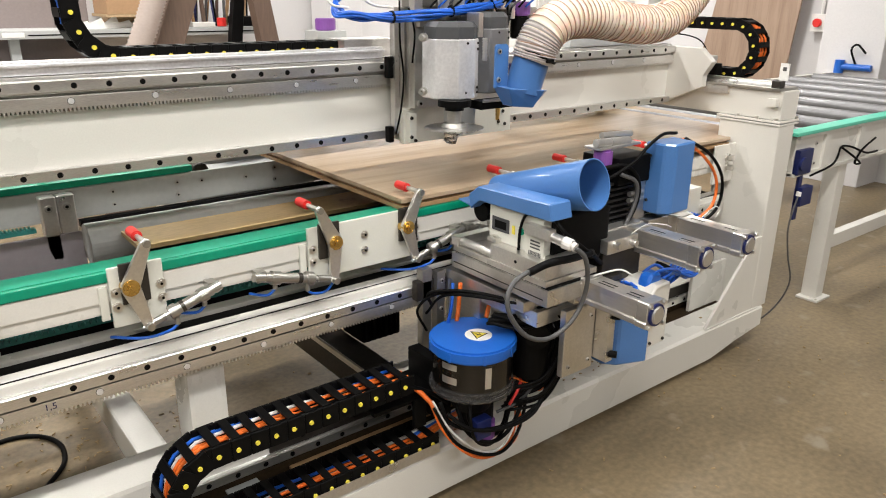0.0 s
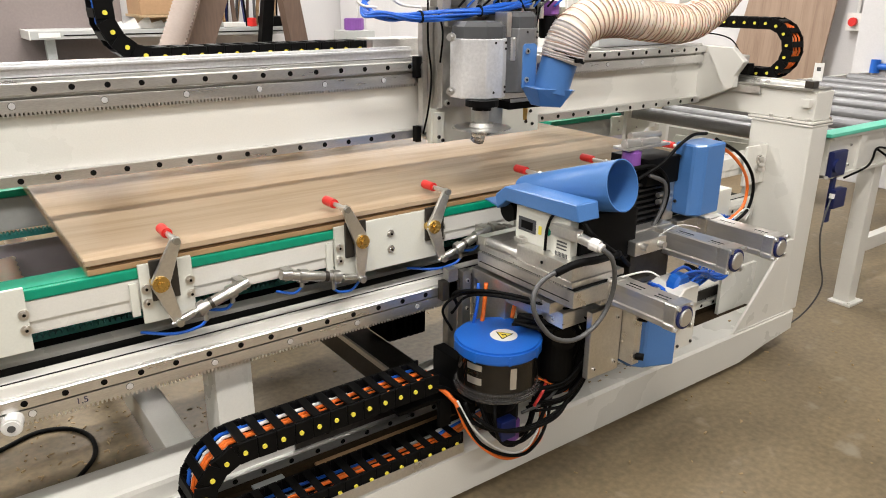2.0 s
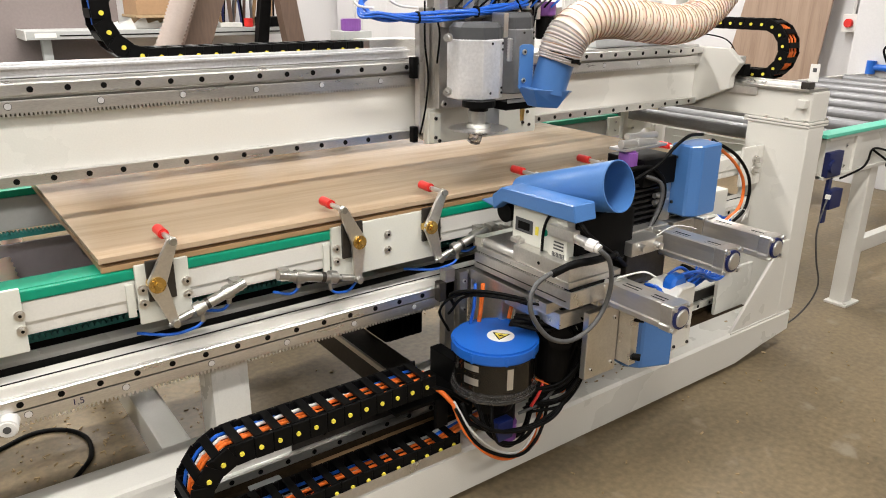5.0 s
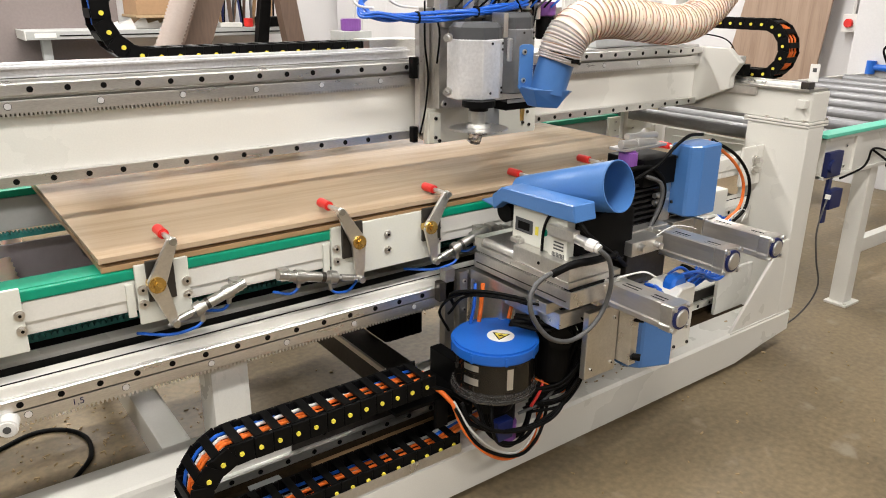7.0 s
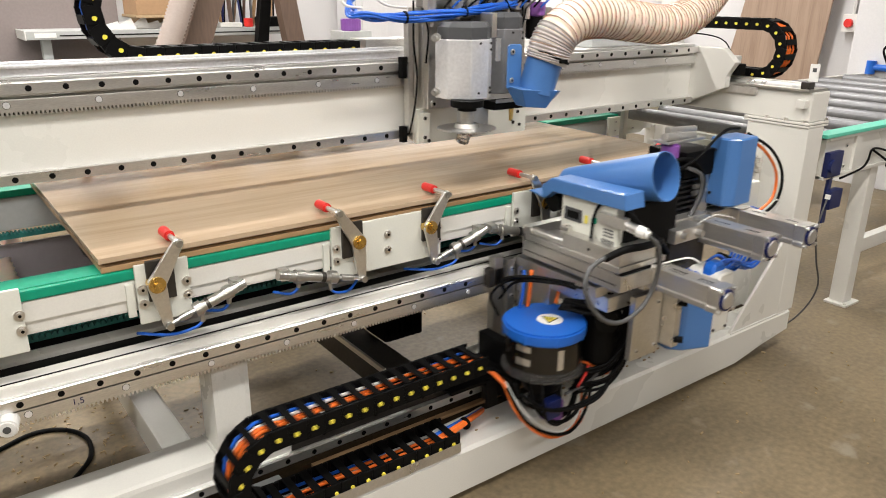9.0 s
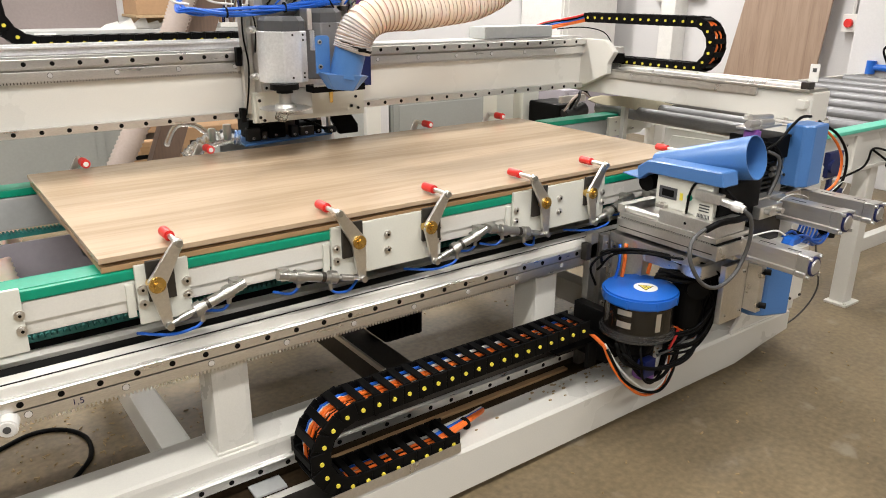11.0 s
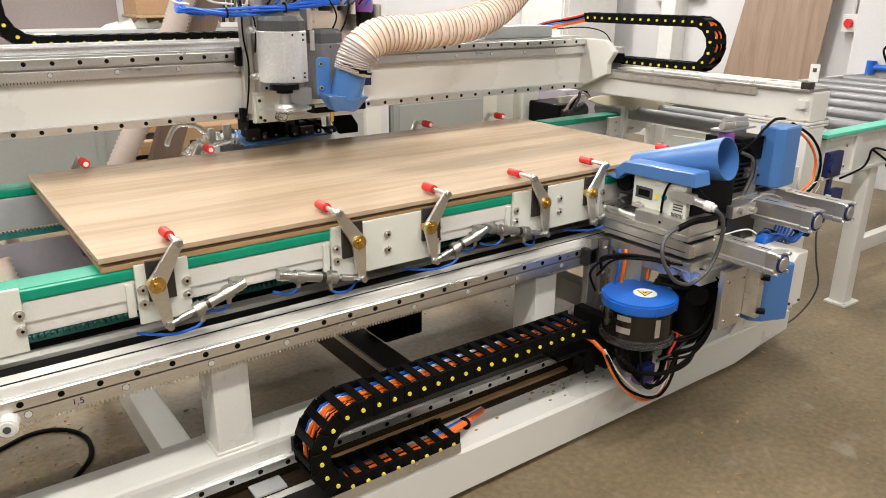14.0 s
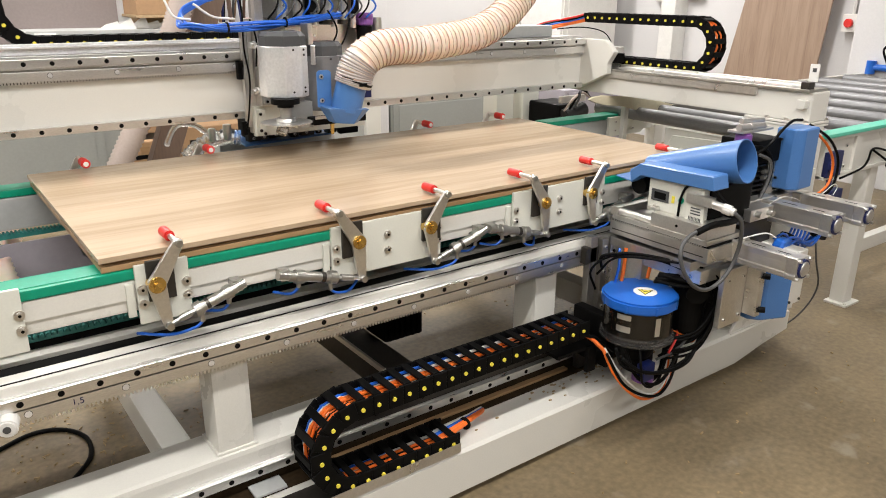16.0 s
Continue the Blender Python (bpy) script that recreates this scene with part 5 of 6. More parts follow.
wire(WHITEP, 0.0025, S, (1.43, 1.17, 0.742), (1.47, 1.12, 0.765), (1.50, 1.10, 0.75))
wire(BLACK, 0.004, S, (1.30, 1.27, 0.91), (1.30, 1.30, 0.90), (1.297, 1.315, 0.86), (1.298, 1.32, 0.80))
wire(BLACK, 0.005, S, (1.315, 1.21, 0.905), (1.33, 1.18, 0.87), (1.40, 1.18, 0.82), (1.45, 1.20, 0.79))
for k in range(7):
    o, e = 0.011 * (k - 3), 0.012 * math.sin(2.3 * k)
    part("air_tube", tube([(1.63, 1.22 + o, 0.655 + e), (1.70, 1.21 + o, 0.63 + 0.5 * o), (1.78, 1.215 + e, 0.645 + o), (1.88, 1.23 + e, 0.632 - e), (1.97, 1.25 + o, 0.60 + e), (2.07, 1.27 + o, 0.585 - o), (2.14, 1.28 + e, 0.63 + o), (2.15 + e, 1.30, 0.70), (2.10, 1.32 + o, 0.76)], 0.0046), TUBEBLUE, S, "blue air tube")
for k in range(5):
    o = 0.012 * (k - 2)
    part("air_tube", tube([(1.98, 1.36 + o, 0.80), (2.05, 1.36, 0.85 + o), (2.11 + 0.5 * o, 1.37 + o, 0.80), (2.13 + o, 1.36, 0.70 + o), (2.09, 1.33 + o, 0.62), (2.00, 1.30 + o, 0.585), (1.92, 1.28, 0.58 + o)], 0.0046), TUBEBLUE, S, "blue air tube")
part("tube_manifold", mix(prism([(1.66, 0.60), (1.73, 0.60), (1.735, 0.655), (1.72, 0.69), (1.675, 0.69), (1.66, 0.665)], 1, 1.16, 1.20, 0.008)), CAPBLUE, S, "blue plastic tube manifold")
for x, z in ((1.86, 0.645), (2.08, 0.61)):
    part("tube_tie", rod((x, 1.25, z - 0.004), (x + 0.006, 1.25, z + 0.004), 0.03, seg=12), BLACK, S)
part("valve_block", mix(box(1.98, 2.16, 1.34, 1.44, 0.66, 0.84, 0.006), rod((2.04, 1.30, 0.73), (2.09, 1.34, 0.73), 0.035, seg=16)), PLATE, S, "pale valve block")


# ---- cable chains ----
def chain_spots(ua, ufix, uc_w, r, length, n, pitch):
    """Places and headings of n links: fixed lower run, bend, moving upper run that ends at ua."""
    uc = (ufix + ua + math.pi * r - length) / 2
    out = []
    for k in range(n):
        s = (k + 0.5) * pitch
        low = ufix - uc
        if s < low:
            out.append((ufix - s, uc_w - r, math.pi))
        elif s < low + math.pi * r:
            a = (s - low) / r
            out.append((uc - r * math.sin(a), uc_w - r * math.cos(a), math.pi - a))
        else:
            out.append((uc + (s - low - math.pi * r), uc_w + r, 0.0))
    return out


def data(name, bm, mat):
    me = bpy.data.meshes.new(name)
    bm.to_mesh(me)
    bm.free()
    me.materials.append(mat)
    return me


def link_meshes(pitch, width, height):
    """A chain link as a ladder of side plates and cross bars, its yellow pin and a piece of cable. Local x runs along the chain."""
    h, w, p = height / 2, width / 2, pitch / 2
    def side(s):
        y0, y1, y2, y3 = s * (w - 0.003), s * w, s * (w + 0.003), s * (w + 0.006)
        return prism([(-p * 1.12, y0), (p * 0.5, y0), (p * 0.5, y1), (p * 1.3, y1), (p * 1.3, y3), (-p * 0.6, y3), (-p * 0.6, y2), (-p * 1.12, y2)], 2, -h, h, 0.001)
    bar_top = data("cross_bar", box(-p * 0.46, p * 0.46, -w, w, h - 0.005, h + 0.002, 0.001), BLACK)
    bar_low = data("cross_bar", box(-p * 0.45, p * 0.45, -w, w, -h - 0.001, -h + 0.004, 0.001), BLACK)
    parts = (data("side_plate", side(1), BLACK), bar_top, bar_low)
    pin = rod((0, -0.0025, 0), (0, 0.0025, 0), 0.0058, seg=14)
    return data("link", side(-1), BLACK), parts, data("pin", pin, YELLOW), [data("cable", rod((-p * 1.2, 0, 0), (p * 1.2, 0, 0), w / 10.5, seg=8), m) for m in (ORANGE, WHITEP, TUBEBLUE, BLACK)]


def cable_chain(base, label, n, pitch, width, height):
    c = thing("cable_chain", base, label, "cable chain", "cable chains")
    frame_me, rest, pin_me, cable_me = link_meshes(pitch, width, height)
    links = []
    for k in range(n):
        ob = new("link", frame_me)
        ob.parent = c
        for me in rest:
            new(me.name.split(".")[0], me).parent = ob
        for s in (-1, 1):
            pin = new("pin", pin_me)
            pin.parent, pin.location = ob, (0, s * (width / 2 + 0.0075), 0)
        for j in range(8):
            cable = new("cable", cable_me[(0, 0, 3, 0, 0, 0, 1, 2)[j]])
            cable.parent = ob
            cable.location = (0, width * (-0.40 + 0.112 * j + 0.035 * math.sin(0.55 * k + 2.1 * j)), height * (0.12 + 0.10 * math.sin(0.4 * k + 1.9 * j)))
        links.append(ob)
    return c, links


def link_pose(spot, along, across, offset):
    """Pose of a link: along is the horizontal axis of the chain (0 X, 1 Y), across its place on the other one."""
    u, w, a = spot
    d, nrm = (math.cos(a), math.sin(a)), (-math.sin(a), math.cos(a))
    if along == 0:
        x, z, o = Vector((d[0], 0, d[1])), Vector((nrm[0], 0, nrm[1])), Vector((u, across, w))
    else:
        x, z, o = Vector((0, d[0], d[1])), Vector((0, nrm[0], nrm[1])), Vector((across, u, w))
    y = z.cross(x)
    m = Matrix((x, y, z)).transposed().to_4x4()
    m.translation = o - offset
    return m


front_chain, front_links = cable_chain((0.8, 1.51, 0.17), "black cable chain with yellow pins and orange and blue cables", 32, 0.048, 0.095, 0.056)
gantry_chain, gantry_links = cable_chain((0.8, GY + 0.085, 1.252), "black cable chain with yellow pins on the gantry", 37, 0.048, 0.075, 0.045)
side_chain, side_links = cable_chain((2.95, 2.2, 1.106), "black cable chain with yellow pins on the cross beam", 30, 0.048, 0.075, 0.045)
loose = thing("cable_bundle", (1.14, 1.5, 0.2), "loose orange cables tied at the chain's fixed end", "cables")
for k in range(4):
    part("cable", tube([(1.08, 1.48 + 0.016 * k, 0.205), (1.15, 1.49 + 0.012 * k, 0.215), (1.24, 1.52 + 0.006 * k, 0.21), (1.31, 1.56 + 0.004 * k, 0.19), (1.36, 1.62, 0.15)], 0.0075), (ORANGE, ORANGE, TUBEBLUE, WHITEP)[k], loose)
part("tie", rod((1.20, 1.51, 0.21), (1.206, 1.512, 0.21), 0.02, seg=12), BLACK, loose)

# ---- roller table ----
table = thing("roller_table", (3.6, 1.9, 0), "grey roller table with mint sliding strip", "roller table")
part("strip", box(3.07, 6.2, 1.49, 1.56, 0.884, 0.90, 0.004), MINT, table, "mint green sliding strip")
part("side_beam", mix(box(3.12, 6.2, 1.515, 1.55, 0.70, 0.884, 0.003), box(3.12, 6.2, 1.50, 1.55, 0.868, 0.884, 0.002), box(3.12, 6.2, 1.50, 1.55, 0.70, 0.715, 0.002)), CREAM, table)
for x in (3.36, 3.70, 4.5, 5.3):
    part("stiffener", box(x, x + 0.05, 1.502, 1.516, 0.716, 0.867, 0.002), CREAM, table)
for z in (0.74, 0.83):
    part("bolt", bolt(3.30, 1.515, z, 0.009), ALU, table)
for x in (3.58, 5.4):
    part("leg", box(x, x + 0.075, 1.515, 1.59, 0.01, 0.72, 0.006), CREAM, table)
    part("foot", mix(box(x - 0.03, x + 0.105, 1.49, 1.60, 0.0, 0.012, 0.003), rod((x - 0.015, 1.505, 0.012), (x - 0.015, 1.505, 0.02), 0.008, seg=6)), CREAM, table)
    part("leg", box(x, x + 0.075, 2.75, 2.825, 0.0, 0.72, 0.006), CREAM, table)
part("brace", box(3.655, 5.4, 1.53, 1.575, 0.255, 0.325, 0.004), CREAM, table)
part("far_beam", box(3.12, 6.2, 2.78, 2.82, 0.70, 0.88, 0.003), CREAM, table)
part("end_channel", box(3.02, 3.06, 1.76, 2.26, 0.72, 0.83, 0.003), CREAM, table)
for k in range(9):
    x = (3.10, 3.28)[k] if k < 2 else 3.28 + 0.36 * (k - 1)
    r = part("roller", rod((x, 1.565, 0.858), (x, 2.775, 0.858), 0.034, seg=24, bevel=0.003), ROLLER, table)
switch = thing("sensor_box", (3.2, 1.5, 0.70), "navy sensor boxes mounted under the roller table", "sensor")
part("box", mix(box(3.12, 3.24, 1.49, 1.514, 0.71, 0.82, 0.006), rod((3.15, 1.49, 0.76), (3.15, 1.478, 0.76), 0.03, seg=20)), NAVY, switch)
part("box", box(3.17, 3.27, 1.48, 1.515, 0.565, 0.65, 0.006), NAVY, switch)
part("stem", box(3.17, 3.20, 1.50, 1.514, 0.50, 0.72, 0.004), NAVY, switch)
for pts in ([(3.22, 1.48, 0.70), (3.35, 1.46, 0.73), (3.45, 1.48, 0.75), (3.52, 1.50, 0.79), (3.62, 1.50, 0.78), (3.75, 1.48, 0.74), (3.9, 1.49, 0.73)],
            [(3.52, 1.50, 0.79), (3.6, 1.47, 0.74), (3.68, 1.47, 0.70), (3.62, 1.47, 0.71), (3.7, 1.48, 0.76), (3.85, 1.49, 0.80)]):
    part("cable", tube(pts, 0.005), BLACK, switch)
part("cable", tube([(3.12, 1.47, 0.63), (3.06, 1.46, 0.50), (3.10, 1.46, 0.36), (3.16, 1.46, 0.22), (3.13, 1.49, 0.10), (3.06, 1.55, 0.012), (2.92, 1.63, 0.006)], 0.004), GREYCABLE, switch)
part("plug", rod((3.12, 1.47, 0.625), (3.125, 1.47, 0.645), 0.011, seg=12), WHITEP, switch)
offcut = thing("board_offcut", (3.0, 2.5, 0), "ragged pale board offcut hung on a post behind the cross beam", "board")
part("board", prism([(2.713, 0.958), (2.74, 0.968), (2.811, 0.972), (2.90, 0.962), (3.06, 0.950), (3.21, 0.922), (3.381, 0.884), (3.33, 0.866), (3.30, 0.851), (3.22, 0.868), (3.10, 0.872), (2.967, 0.907), (2.84, 0.922), (2.76, 0.940)], 1, 2.49, 2.506, 0.002), FOAM, offcut)
part("bearer", box(3.005, 3.035, 2.507, 2.535, 0.0, 0.93, 0.004), CREAM, offcut)
for x0, x1, y0, y1, z1 in ((3.33, 3.48, 3.9, 4.05, 0.96), (3.57, 3.72, 3.9, 4.05, 0.96)):
    l = thing("support_post", (x0, y0, 0), "pale grey steel support post behind the gantry", "post", "support posts")
    part("tube", box(x0, x1, y0, y1, 0.012, z1, 0.006), PLATE, l)
    part("foot_plate", box(x0 - 0.03, x1 + 0.03, y0 - 0.03, y1 + 0.03, 0.0, 0.012, 0.002), PLATE, l)
lilac = thing("grey_cabinet", (4.6, 4.3, 0), "low violet-grey sheet-metal cabinet behind the table", "cabinet")
part("carcass", box(4.29, 5.02, 4.2, 4.7, 0.0, 0.72, 0.008), LILAC, lilac)
part("front_panel", box(4.32, 4.99, 4.19, 4.199, 0.05, 0.70, 0.003), LILAC, lilac)
chute = thing("metal_chute", (3.3, 2.0, 0.6), "bent pale sheet-metal chute beside the rollers", "chute")
part("sheet", prism([(1.75, 0.72), (2.20, 0.66), (2.24, 0.72), (2.20, 0.80), (1.75, 0.82)], 0, 3.0, 3.015, 0.002), PLATE, chute)

# ---- along the walls ----
def crate(x0, x1, y0, y1, z0, z1, label, name="cardboard_box"):
    c = thing(name, ((x0 + x1) / 2, (y0 + y1) / 2, z0), label, "box", "boxes by the wall")
    part("carton", box(x0, x1, y0, y1, z0, z1, 0.006), CARD, c)
    part("tape", box((x0 + x1) / 2 - 0.03, (x0 + x1) / 2 + 0.03, y0 - 0.002, y0, z0 + 0.01, z1 - 0.01, 0), EDGEWOOD, c)
    part("print_mark", box(x0 + 0.05, x0 + 0.17, y0 - 0.003, y0, z1 - 0.12, z1 - 0.09, 0), BLACK, c)
    return c


cab = thing("steel_cabinet", (0.8, 5.6, 0), "grey steel cabinet with framed doors", "cabinet")
part("carcass", box(-1.4, 1.24, 5.45, 5.95, 0.0, 0.92, 0.008), PANELGREY, cab)
for x in (-1.3, -0.05):
    part("door", mix(box(x, x + 1.15, 5.435, 5.449, 0.06, 0.88, 0.004), box(x + 0.06, x + 1.09, 5.428, 5.435, 0.12, 0.82, 0.004)), PANELGREY, cab)
shelf = thing("wall_bench", (1.6, 5.7, 0), "long grey aluminium bench along the wall", "bench")
part("top", box(0.75, 2.6, 5.6, 5.98, 1.13, 1.185, 0.004), GREYPAINT, shelf)
part("end_cap", box(0.742, 0.75, 5.59, 5.98, 1.128, 1.187, 0.002), WHITEP, shelf)
part("maker_plate", box(0.80, 0.93, 5.596, 5.6, 1.142, 1.172, 0.001), LABEL, shelf)
part("groove", box(0.95, 2.6, 5.597, 5.6, 1.150, 1.158, 0), BLACK, shelf)
for x in (0.85, 2.4):
    part("leg", box(x, x + 0.06, 5.7, 5.76, 0.92 if x < 1.2 else 0.0, 1.13, 0.003), GREYPAINT, shelf)
papers = thing("paper_sheets", (1.45, 5.65, 1.185), "crumpled white paper sheets on the bench", "paper")
for k in range(5):
    x = 1.2 + 0.1 * k
    part("sheet", prism([(x, 1.187), (x + 0.16, 1.187), (x + 0.13, 1.24 + 0.02 * (k % 3)), (x + 0.05, 1.22)], 1, 5.62 + 0.03 * k, 5.624 + 0.03 * k, 0), LABEL, papers)
part("box", box(1.5, 1.9, 5.75, 5.95, 1.187, 1.26, 0.004), CHIP, papers)
crate(1.46, 2.02, 5.6, 5.95, 1.28, 1.75, "brown cardboard box on the bench shelf")
rack_ob = thing("wall_shelf", (1.7, 5.8, 1.26), "pale board shelf under a cardboard box", "shelf")
part("board", box(1.45, 2.05, 5.6, 5.98, 1.262, 1.28, 0.002), CHIP, rack_ob)
clutter = thing("tool_rack", (2.4, 5.8, 1.185), "dark tools, rods and red cans standing on the bench", "tools")
for k in range(22):
    x = 2.02 + 0.027 * k
    part("rod", rod((x, 5.72 + 0.05 * (k % 3), 1.185), (x + random.uniform(-0.03, 0.03), 5.74, 1.40 + random.uniform(0, 0.2)), random.uniform(0.006, 0.018), seg=8), (BLACK, TIMBER, GREYCABLE, EDGEWOOD, NAVY)[k % 5], clutter)
part("can", rod((2.29, 5.65, 1.187), (2.29, 5.65, 1.25), 0.035, seg=20, bevel=0.004), RED, clutter)
part("bin", box(2.05, 2.22, 5.6, 5.72, 1.187, 1.22, 0.004), WHITEP, clutter)
part("dark_bin", box(2.38, 2.58, 5.6, 5.75, 1.187, 1.26, 0.01), BLACK, clutter)
crate(1.20, 1.48, 5.35, 5.44, 0.0, 0.44, "brown cardboard box beside the cabinet")
crate(1.62, 2.30, 5.40, 5.90, 0.0, 0.50, "large brown cardboard box on the floor")
crate(1.30, 1.75, 5.62, 5.95, 0.45, 0.62, "flat brown cardboard box")
for k, (a, b, r) in enumerate((((1.32, 4.9, 0.0), (1.86, 4.9, 1.75), 0.075),)):
    t = thing("timber_prop", a, "dark brown timber prop leaning beside the hose", "timber")
    d = (Vector(b) - Vector(a))
    part("beam", prism([(1.10, 0.0), (1.28, 0.0), (1.98, 1.75), (1.80, 1.75)], 1, 4.90, 5.0, 0.004), TIMBER, t)
h = thing("extraction_hose", (1.2, 4.8, 0), "pale ribbed extraction hose hanging beside the timber", "hose")
part("hose", tube([(0.82, 4.82, 0.0), (0.98, 4.82, 0.3), (1.26, 4.82, 0.8), (1.50, 4.82, 1.3), (1.62, 4.82, 1.65)], 0.07, seg=20, steps=40, radii=lambda i: 0.066 + 0.010 * (i % 2)), PALEHOSE, h)
t = thing("timber_prop", (2.5, 5.0, 0), "dark brown timber trestle leg behind the gantry", "timber")
part("beam", prism([(2.62, 0.0), (2.78, 0.0), (2.50, 1.6), (2.36, 1.6)], 1, 5.3, 5.4, 0.004), TIMBER, t)
part("beam", prism([(2.10, 0.0), (2.2, 0.0), (2.42, 1.6), (2.34, 1.6)], 1, 5.42, 5.5, 0.004), BLACK, t)
vase = thing("purple_drum", (3.0, 5.0, 1.0), "small purple drum on a grey stand", "drum")
part("drum", rod((2.82, 5.0, 1.175), (2.82, 5.0, 1.26), 0.075, seg=24, bevel=0.006), PURPLE, vase)
part("stand", box(2.70, 2.94, 4.9, 5.1, 0.0, 1.174, 0.006), GREYPAINT, vase)
for x0, x1, y0, z1, mat, lb in ((3.24, 3.58, 5.7, 1.9, WALLP, "tall white cabinet against the wall"), (3.60, 5.0, 5.7, 0.56, PANELGREY, "low grey cabinet with a framed front"), (5.40, 6.2, 5.4, 1.9, WHITEP, "tall white cupboard against the wall")):
    c = thing("wall_cabinet", (x0, y0, 0), lb, "cabinet", "cabinets by the wall")
    part("carcass", box(x0, x1, y0, 5.98, 0.0, z1, 0.006), mat, c)
    if x1 - x0 > 0.2:
        part("door", mix(box(x0 + 0.02, x1 - 0.02, y0 - 0.014, y0 - 0.001, 0.05, z1 - 0.03, 0.004), box(x0 + 0.08, x1 - 0.08, y0 - 0.02, y0 - 0.014, 0.11, z1 - 0.09, 0.004)), mat, c)
rearbox = thing("dark_motor_unit", (3.7, 3.7, 0), "dark motor unit with cables behind the table", "motor unit")
part("body", box(3.58, 3.82, 3.55, 3.85, 0.0, 0.74, 0.02), BLACK, rearbox)
part("drum", rod((3.60, 3.53, 0.66), (3.80, 3.53, 0.70), 0.05, seg=20, bevel=0.006), FINBLACK, rearbox)
part("bracket", box(3.56, 3.80, 3.52, 3.54, 0.755, 0.80, 0.003), ALU, rearbox)
for k in range(3):
    part("cable", tube([(3.60 + 0.04 * k, 3.52, 0.70), (3.62 + 0.03 * k, 3.47, 0.78), (3.72, 3.48, 0.82 + 0.02 * k), (3.82, 3.5, 0.78)], 0.008), (PALEHOSE, BLACK, GREYCABLE)[k], rearbox)
lb = thing("leaning_board", (6.3, 3.7, 0), "wide brown wood-grain board leaning on the white wall", "board")
part("board", prism([(4.30, 0.0), (3.36, 0.0), (3.17, 2.2), (3.88, 2.2)], 0, 6.34, 6.362, 0.002), BOARDWOOD, lb)
sw = thing("emergency_switch", (6.48, 3.12, 1.25), "grey wall box with a red emergency button", "switch")
part("box", box(6.42, 6.5, 3.05, 3.17, 1.17, 1.31, 0.006), WHITEP, sw)
part("button", mix(rod((6.42, 3.11, 1.24), (6.39, 3.11, 1.24), 0.035, seg=24, bevel=0.004)), RED, sw)
part("conduit", rod((6.47, 3.11, 1.31), (6.47, 3.11, 2.6), 0.012, seg=10), WHITEP, sw)
tagged(part("pillar", box(6.15, 6.5, 2.45, 2.93, 0, CEILING, 0.01), WALLP, None), "white painted wall pillar", "pillar", kind="structure")
tagged(part("pillar_post", box(6.3, 6.5, 4.75, 4.92, 0, CEILING, 0.01), WHITEP, None), "pale grey wall post", "post", kind="structure")
tap = thing("pipe_valve", (6.1, 2.55, 0.9), "blue valve with a thin pipe on the pillar", "valve")
part("body", mix(rod((6.12, 2.50, 0.93), (6.12, 2.75, 0.93), 0.025, seg=14), rod((6.12, 2.74, 0.88), (6.12, 2.74, 0.98), 0.035, seg=14)), CAPBLUE, tap)
part("pipe", tube([(6.12, 2.62, 0.95), (6.10, 2.66, 1.06), (6.10, 2.62, 1.10), (6.10, 2.55, 1.04)], 0.008), BLACK, tap)
for y0, y1, z0, z1 in ((4.55, 4.72, 1.40, 1.75), (4.95, 5.1, 1.38, 1.7)):
    s = thing("wall_box", (6.48, y0, z0), "white electrical box on the wall", "electrical box", "wall boxes")
    part("box", box(6.44, 6.5, y0, y1, z0, z1, 0.006), WHITEP, s)
    part("lid", box(6.43, 6.44, y0 + 0.01, y1 - 0.01, z0 + 0.01, z1 - 0.01, 0.003), LABEL, s)
cable_floor = thing("floor_cable", (0.2, 2.4, 0), "black cable lying in a loop on the floor", "cable")
part("cable", tube([(-0.35, 2.35, 0.008), (-0.1, 2.45, 0.008), (0.054, 2.525, 0.008), (0.16, 2.565, 0.008), (0.25, 2.53, 0.008), (0.30, 2.44, 0.008), (0.295, 2.33, 0.008), (0.25, 2.25, 0.008), (0.15, 2.15, 0.008), (0.0, 2.1, 0.008)], 0.008), BLACK, cable_floor)
part("waste_hose", tube([(0.17, 2.52, 0.44), (0.165, 2.48, 0.48), (0.165, 2.46, 0.55), (0.15, 2.50, 0.66)], 0.055, seg=18, steps=16, radii=lambda i: 0.036 + 0.006 * (i % 2)), HOSE, bed, "pale brown ribbed waste hose")
hose3 = thing("waste_hose", (0.2, 2.95, 0.5), "pale ribbed hose curling behind the rear belt", "hose")
part("hose", tube([(0.23, 2.95, 0.0), (0.235, 2.95, 0.5), (0.23, 2.95, 0.70), (0.19, 2.97, 0.79), (0.10, 3.0, 0.82)], 0.04, seg=18, steps=24, radii=lambda i: 0.032 + 0.005 * (i % 2)), HOSE, hose3)
chips = []
for _ in range(420):
    x, y = random.choice(((random.uniform(-0.3, 2.6), random.uniform(1.85, 3.2)), (random.uniform(1.5, 5.0), random.gauss(1.0, 0.4)), (random.gauss(0.35, 0.25), random.gauss(2.4, 0.2))))
    a, l, w = random.uniform(0, 6.3), random.uniform(0.002, 0.009), random.uniform(0.001, 0.003)
    b = box(x - l, x + l, y - w, y + w, 0.0005, 0.002 + 0.004 * random.random(), 0)
    bmesh.ops.rotate(b, verts=b.verts, cent=(x, y, 0), matrix=Matrix.Rotation(a, 3, "Z"))
    chips.append(b)
tagged(part("wood_chips", mix(*chips), SAWDUST, None), "scattered pale wood chips and shavings on the floor", "wood chips", kind="stuff")


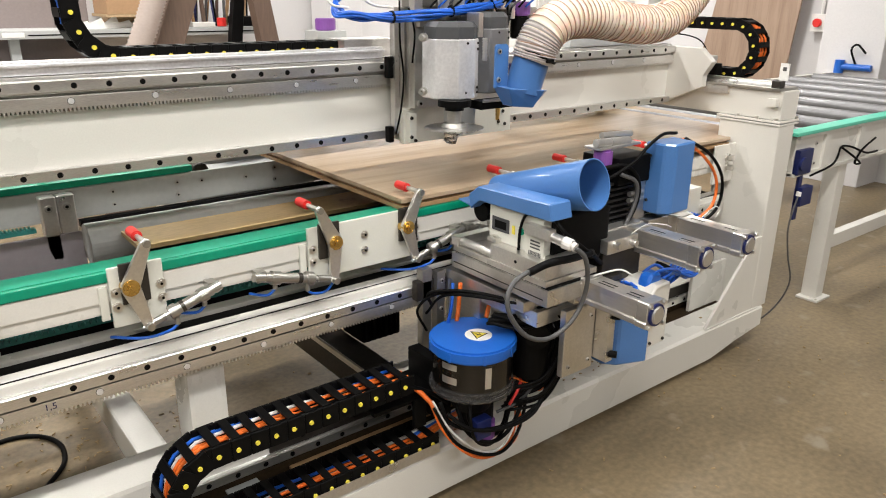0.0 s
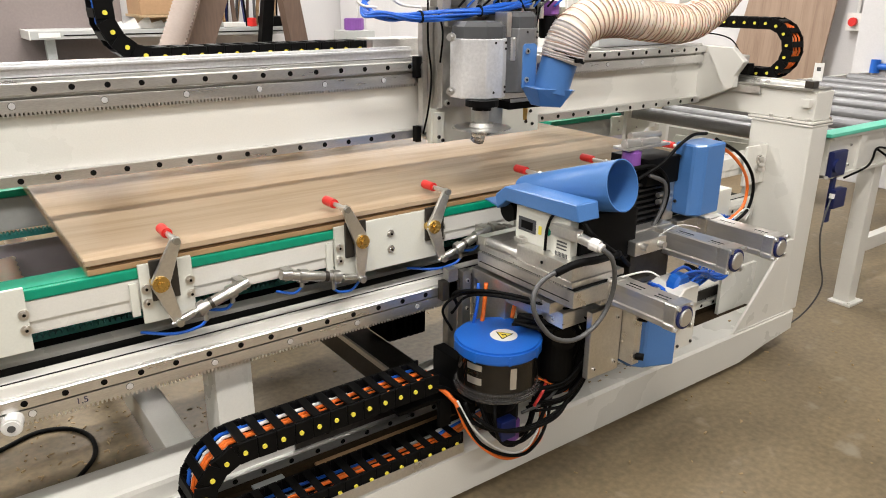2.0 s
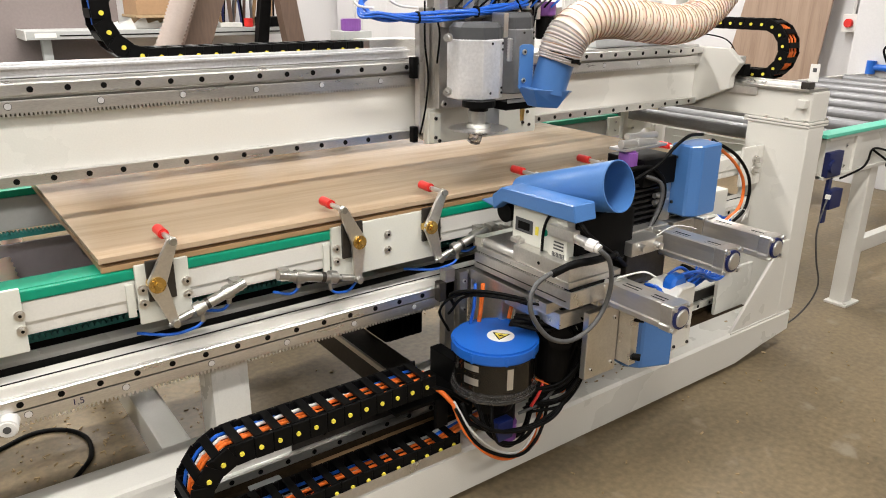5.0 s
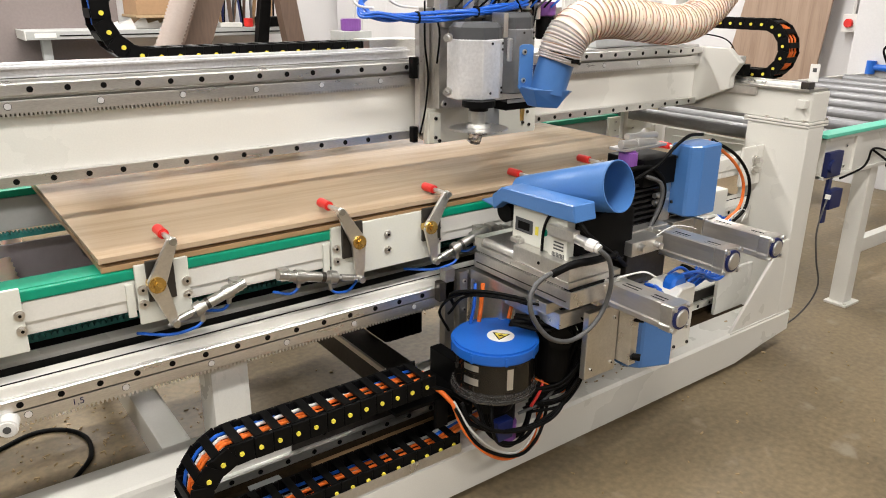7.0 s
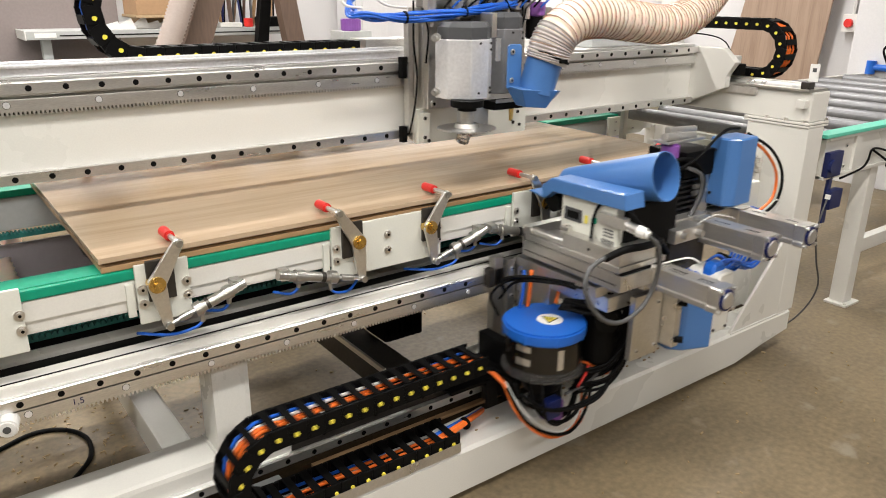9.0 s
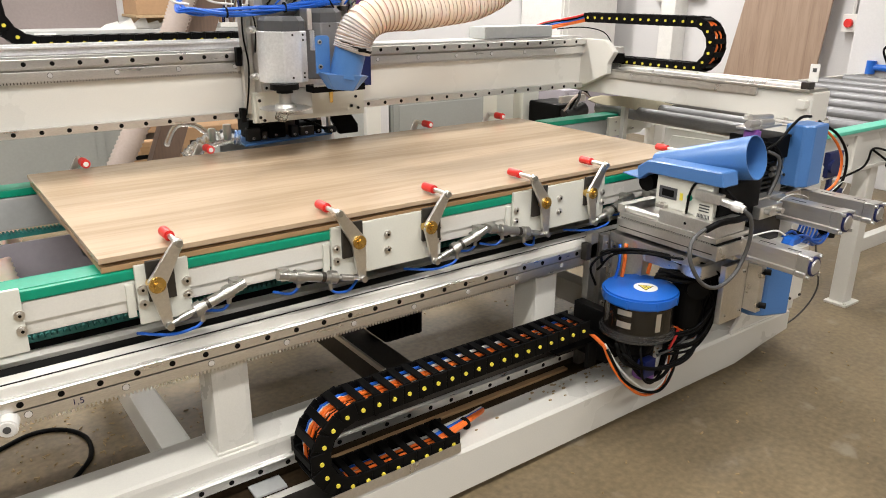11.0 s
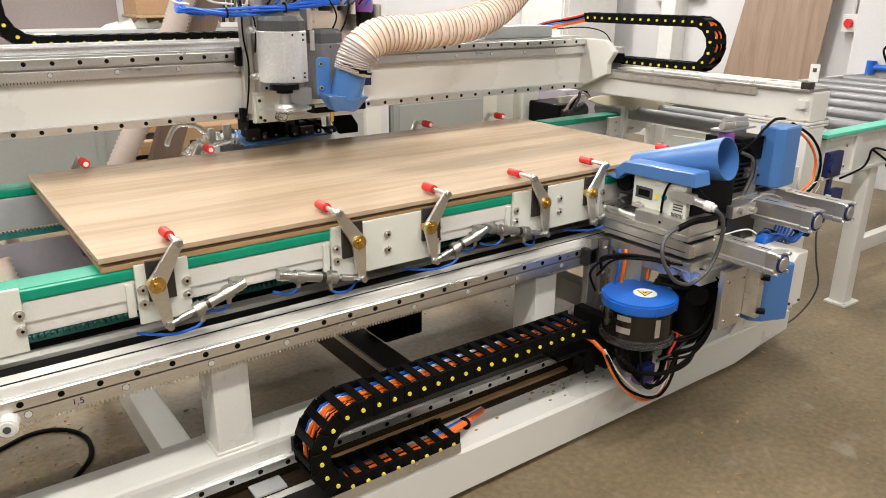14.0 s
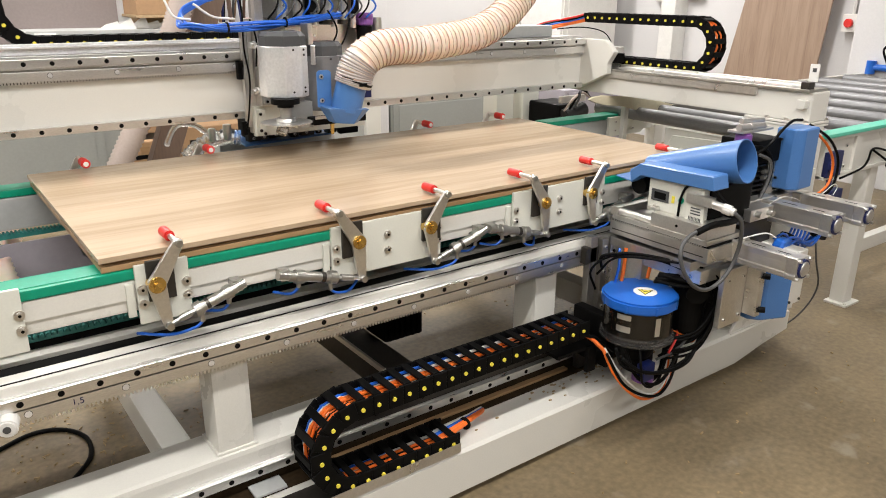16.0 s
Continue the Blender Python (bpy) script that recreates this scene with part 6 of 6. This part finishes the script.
# ---- what moves ----
CARRIAGE = [(0.0, 0.0), (8.45, 0.0), (8.6, 0.013), (8.8, 0.075), (9.0, 0.188), (9.2, 0.340), (9.4, 0.475), (9.6, 0.575), (9.8, 0.612), (9.9, 0.615)]
GANTRY = [(0.0, 0.0, 0.0), (8.7, 0.0, 0.0), (9.0, -0.027, 0.020), (9.2, -0.070, 0.065), (9.4, -0.130, 0.145), (9.6, -0.188, 0.245), (9.8, -0.237, 0.350),
          (10.0, -0.270, 0.450), (10.2, -0.290, 0.540), (10.4, -0.298, 0.610), (10.6, -0.300, 0.652), (10.8, -0.300, 0.670)]


def motions():
    def go(ob, rows):
        b = BASE[ob.name]
        walk(ob, [(t, pose(b.x + x, b.y + y, b.z + z)) for t, x, y, z in rows])
    go(panel, [(0, 0.873, 0, 0), (0.5, 0.628, 0, 0), (1, 0.401, 0, 0), (1.5, 0.187, 0, 0), (2.0, -0.036, 0, 0), (2.5, -0.26, 0, 0), (2.7, -0.345, 0, 0), (2.9, -0.39, 0, 0),
               (3.0, -0.395, 0, 0), (3.65, -0.395, 0, 0), (3.8, -0.35, 0, 0), (4.0, -0.22, 0, 0), (4.2, -0.08, 0, 0), (4.3, -0.025, 0, 0), (4.45, 0, 0, 0), (16, 0, 0, 0)])
    go(gantry, [(t, 0, y, 0) for t, x, y in GANTRY] + [(16, 0, 0.67, 0)])
    go(gantry_chain, [(t, 0, y, 0) for t, x, y in GANTRY] + [(16, 0, 0.67, 0)])
    still = [(t, x, y, 0) for t, x, y in GANTRY]
    go(head, still + [(15.1, -0.300, 0.67, 0), (15.5, -0.300, 0.67, -0.038), (15.8, -0.300, 0.67, -0.048), (16, -0.300, 0.67, -0.048)])
    go(suction, still + [(11.2, -0.300, 0.67, 0), (11.5, -0.300, 0.67, -0.05), (11.8, -0.300, 0.67, -0.068), (12.0, -0.300, 0.67, -0.07), (15.1, -0.300, 0.67, -0.07),
                         (15.5, -0.300, 0.67, -0.102), (15.8, -0.300, 0.67, -0.112), (16, -0.300, 0.67, -0.112)])
    p = far_hose.location.copy()
    walk(far_hose, [(0, pose(*p))] + [(t, pose(*p, 0, -11.5 * y / 0.67, 0)) for t, x, y in GANTRY[1:]] + [(16, pose(*p, 0, -11.5, 0))])
    go(car, [(t, x, 0, 0) for t, x in CARRIAGE] + [(12.6, 0.615, 0, 0), (13.0, 0.615, 0, -0.015), (14.5, 0.615, 0, -0.02), (15.5, 0.615, 0, -0.02), (15.9, 0.615, 0, -0.015), (16, 0.615, 0, -0.015)])
    go(slide, [(t, x, 0, 0) for t, x in CARRIAGE] + [(12.6, 0.615, 0, 0), (13.0, 0.615, 0.062, -0.015), (13.5, 0.615, 0.077, -0.017), (14.0, 0.615, 0.093, -0.02), (14.5, 0.615, 0.106, -0.02),
                                                     (15.0, 0.615, 0.121, -0.02), (15.5, 0.615, 0.125, -0.021), (15.9, 0.615, 0.04, -0.018), (16, 0.615, 0.029, -0.016)])
    for lever, lean, t in CLAMPS:
        p = lever.location.copy()
        turn = [-8.0 * lean, 0.0]
        walk(lever, [(0, pose(*p, 0, turn[0], 0)), (t - 0.12, pose(*p, 0, turn[0], 0)), (t + 0.12, pose(*p, 0, turn[1], 0)), (16, pose(*p, 0, turn[1], 0))])
    for k, link in enumerate(front_links):
        walk(link, [(t, link_pose(chain_spots(1.046 + x, 1.142, 0.31, 0.11, 32 * 0.048, 32, 0.048)[k], 0, 1.508, BASE[front_chain.name])) for t, x in CARRIAGE + [(16.0, 0.615)]])
    for k, link in enumerate(gantry_links):
        walk(link, [(t, link_pose(chain_spots(1.35 + x, 1.17, 1.395, 0.115, 37 * 0.048, 37, 0.048)[k], 0, GY + 0.07, BASE[gantry_chain.name])) for t, x, y in GANTRY + [(16.0, -0.300, 0.67)]])
    for k, link in enumerate(side_links):
        walk(link, [(t, link_pose(chain_spots(2.07 + y, 2.56, 1.232, 0.10, 30 * 0.048, 30, 0.048)[k], 1, 2.95, BASE[side_chain.name])) for t, x, y in GANTRY + [(16.0, -0.300, 0.67)]])


motions()
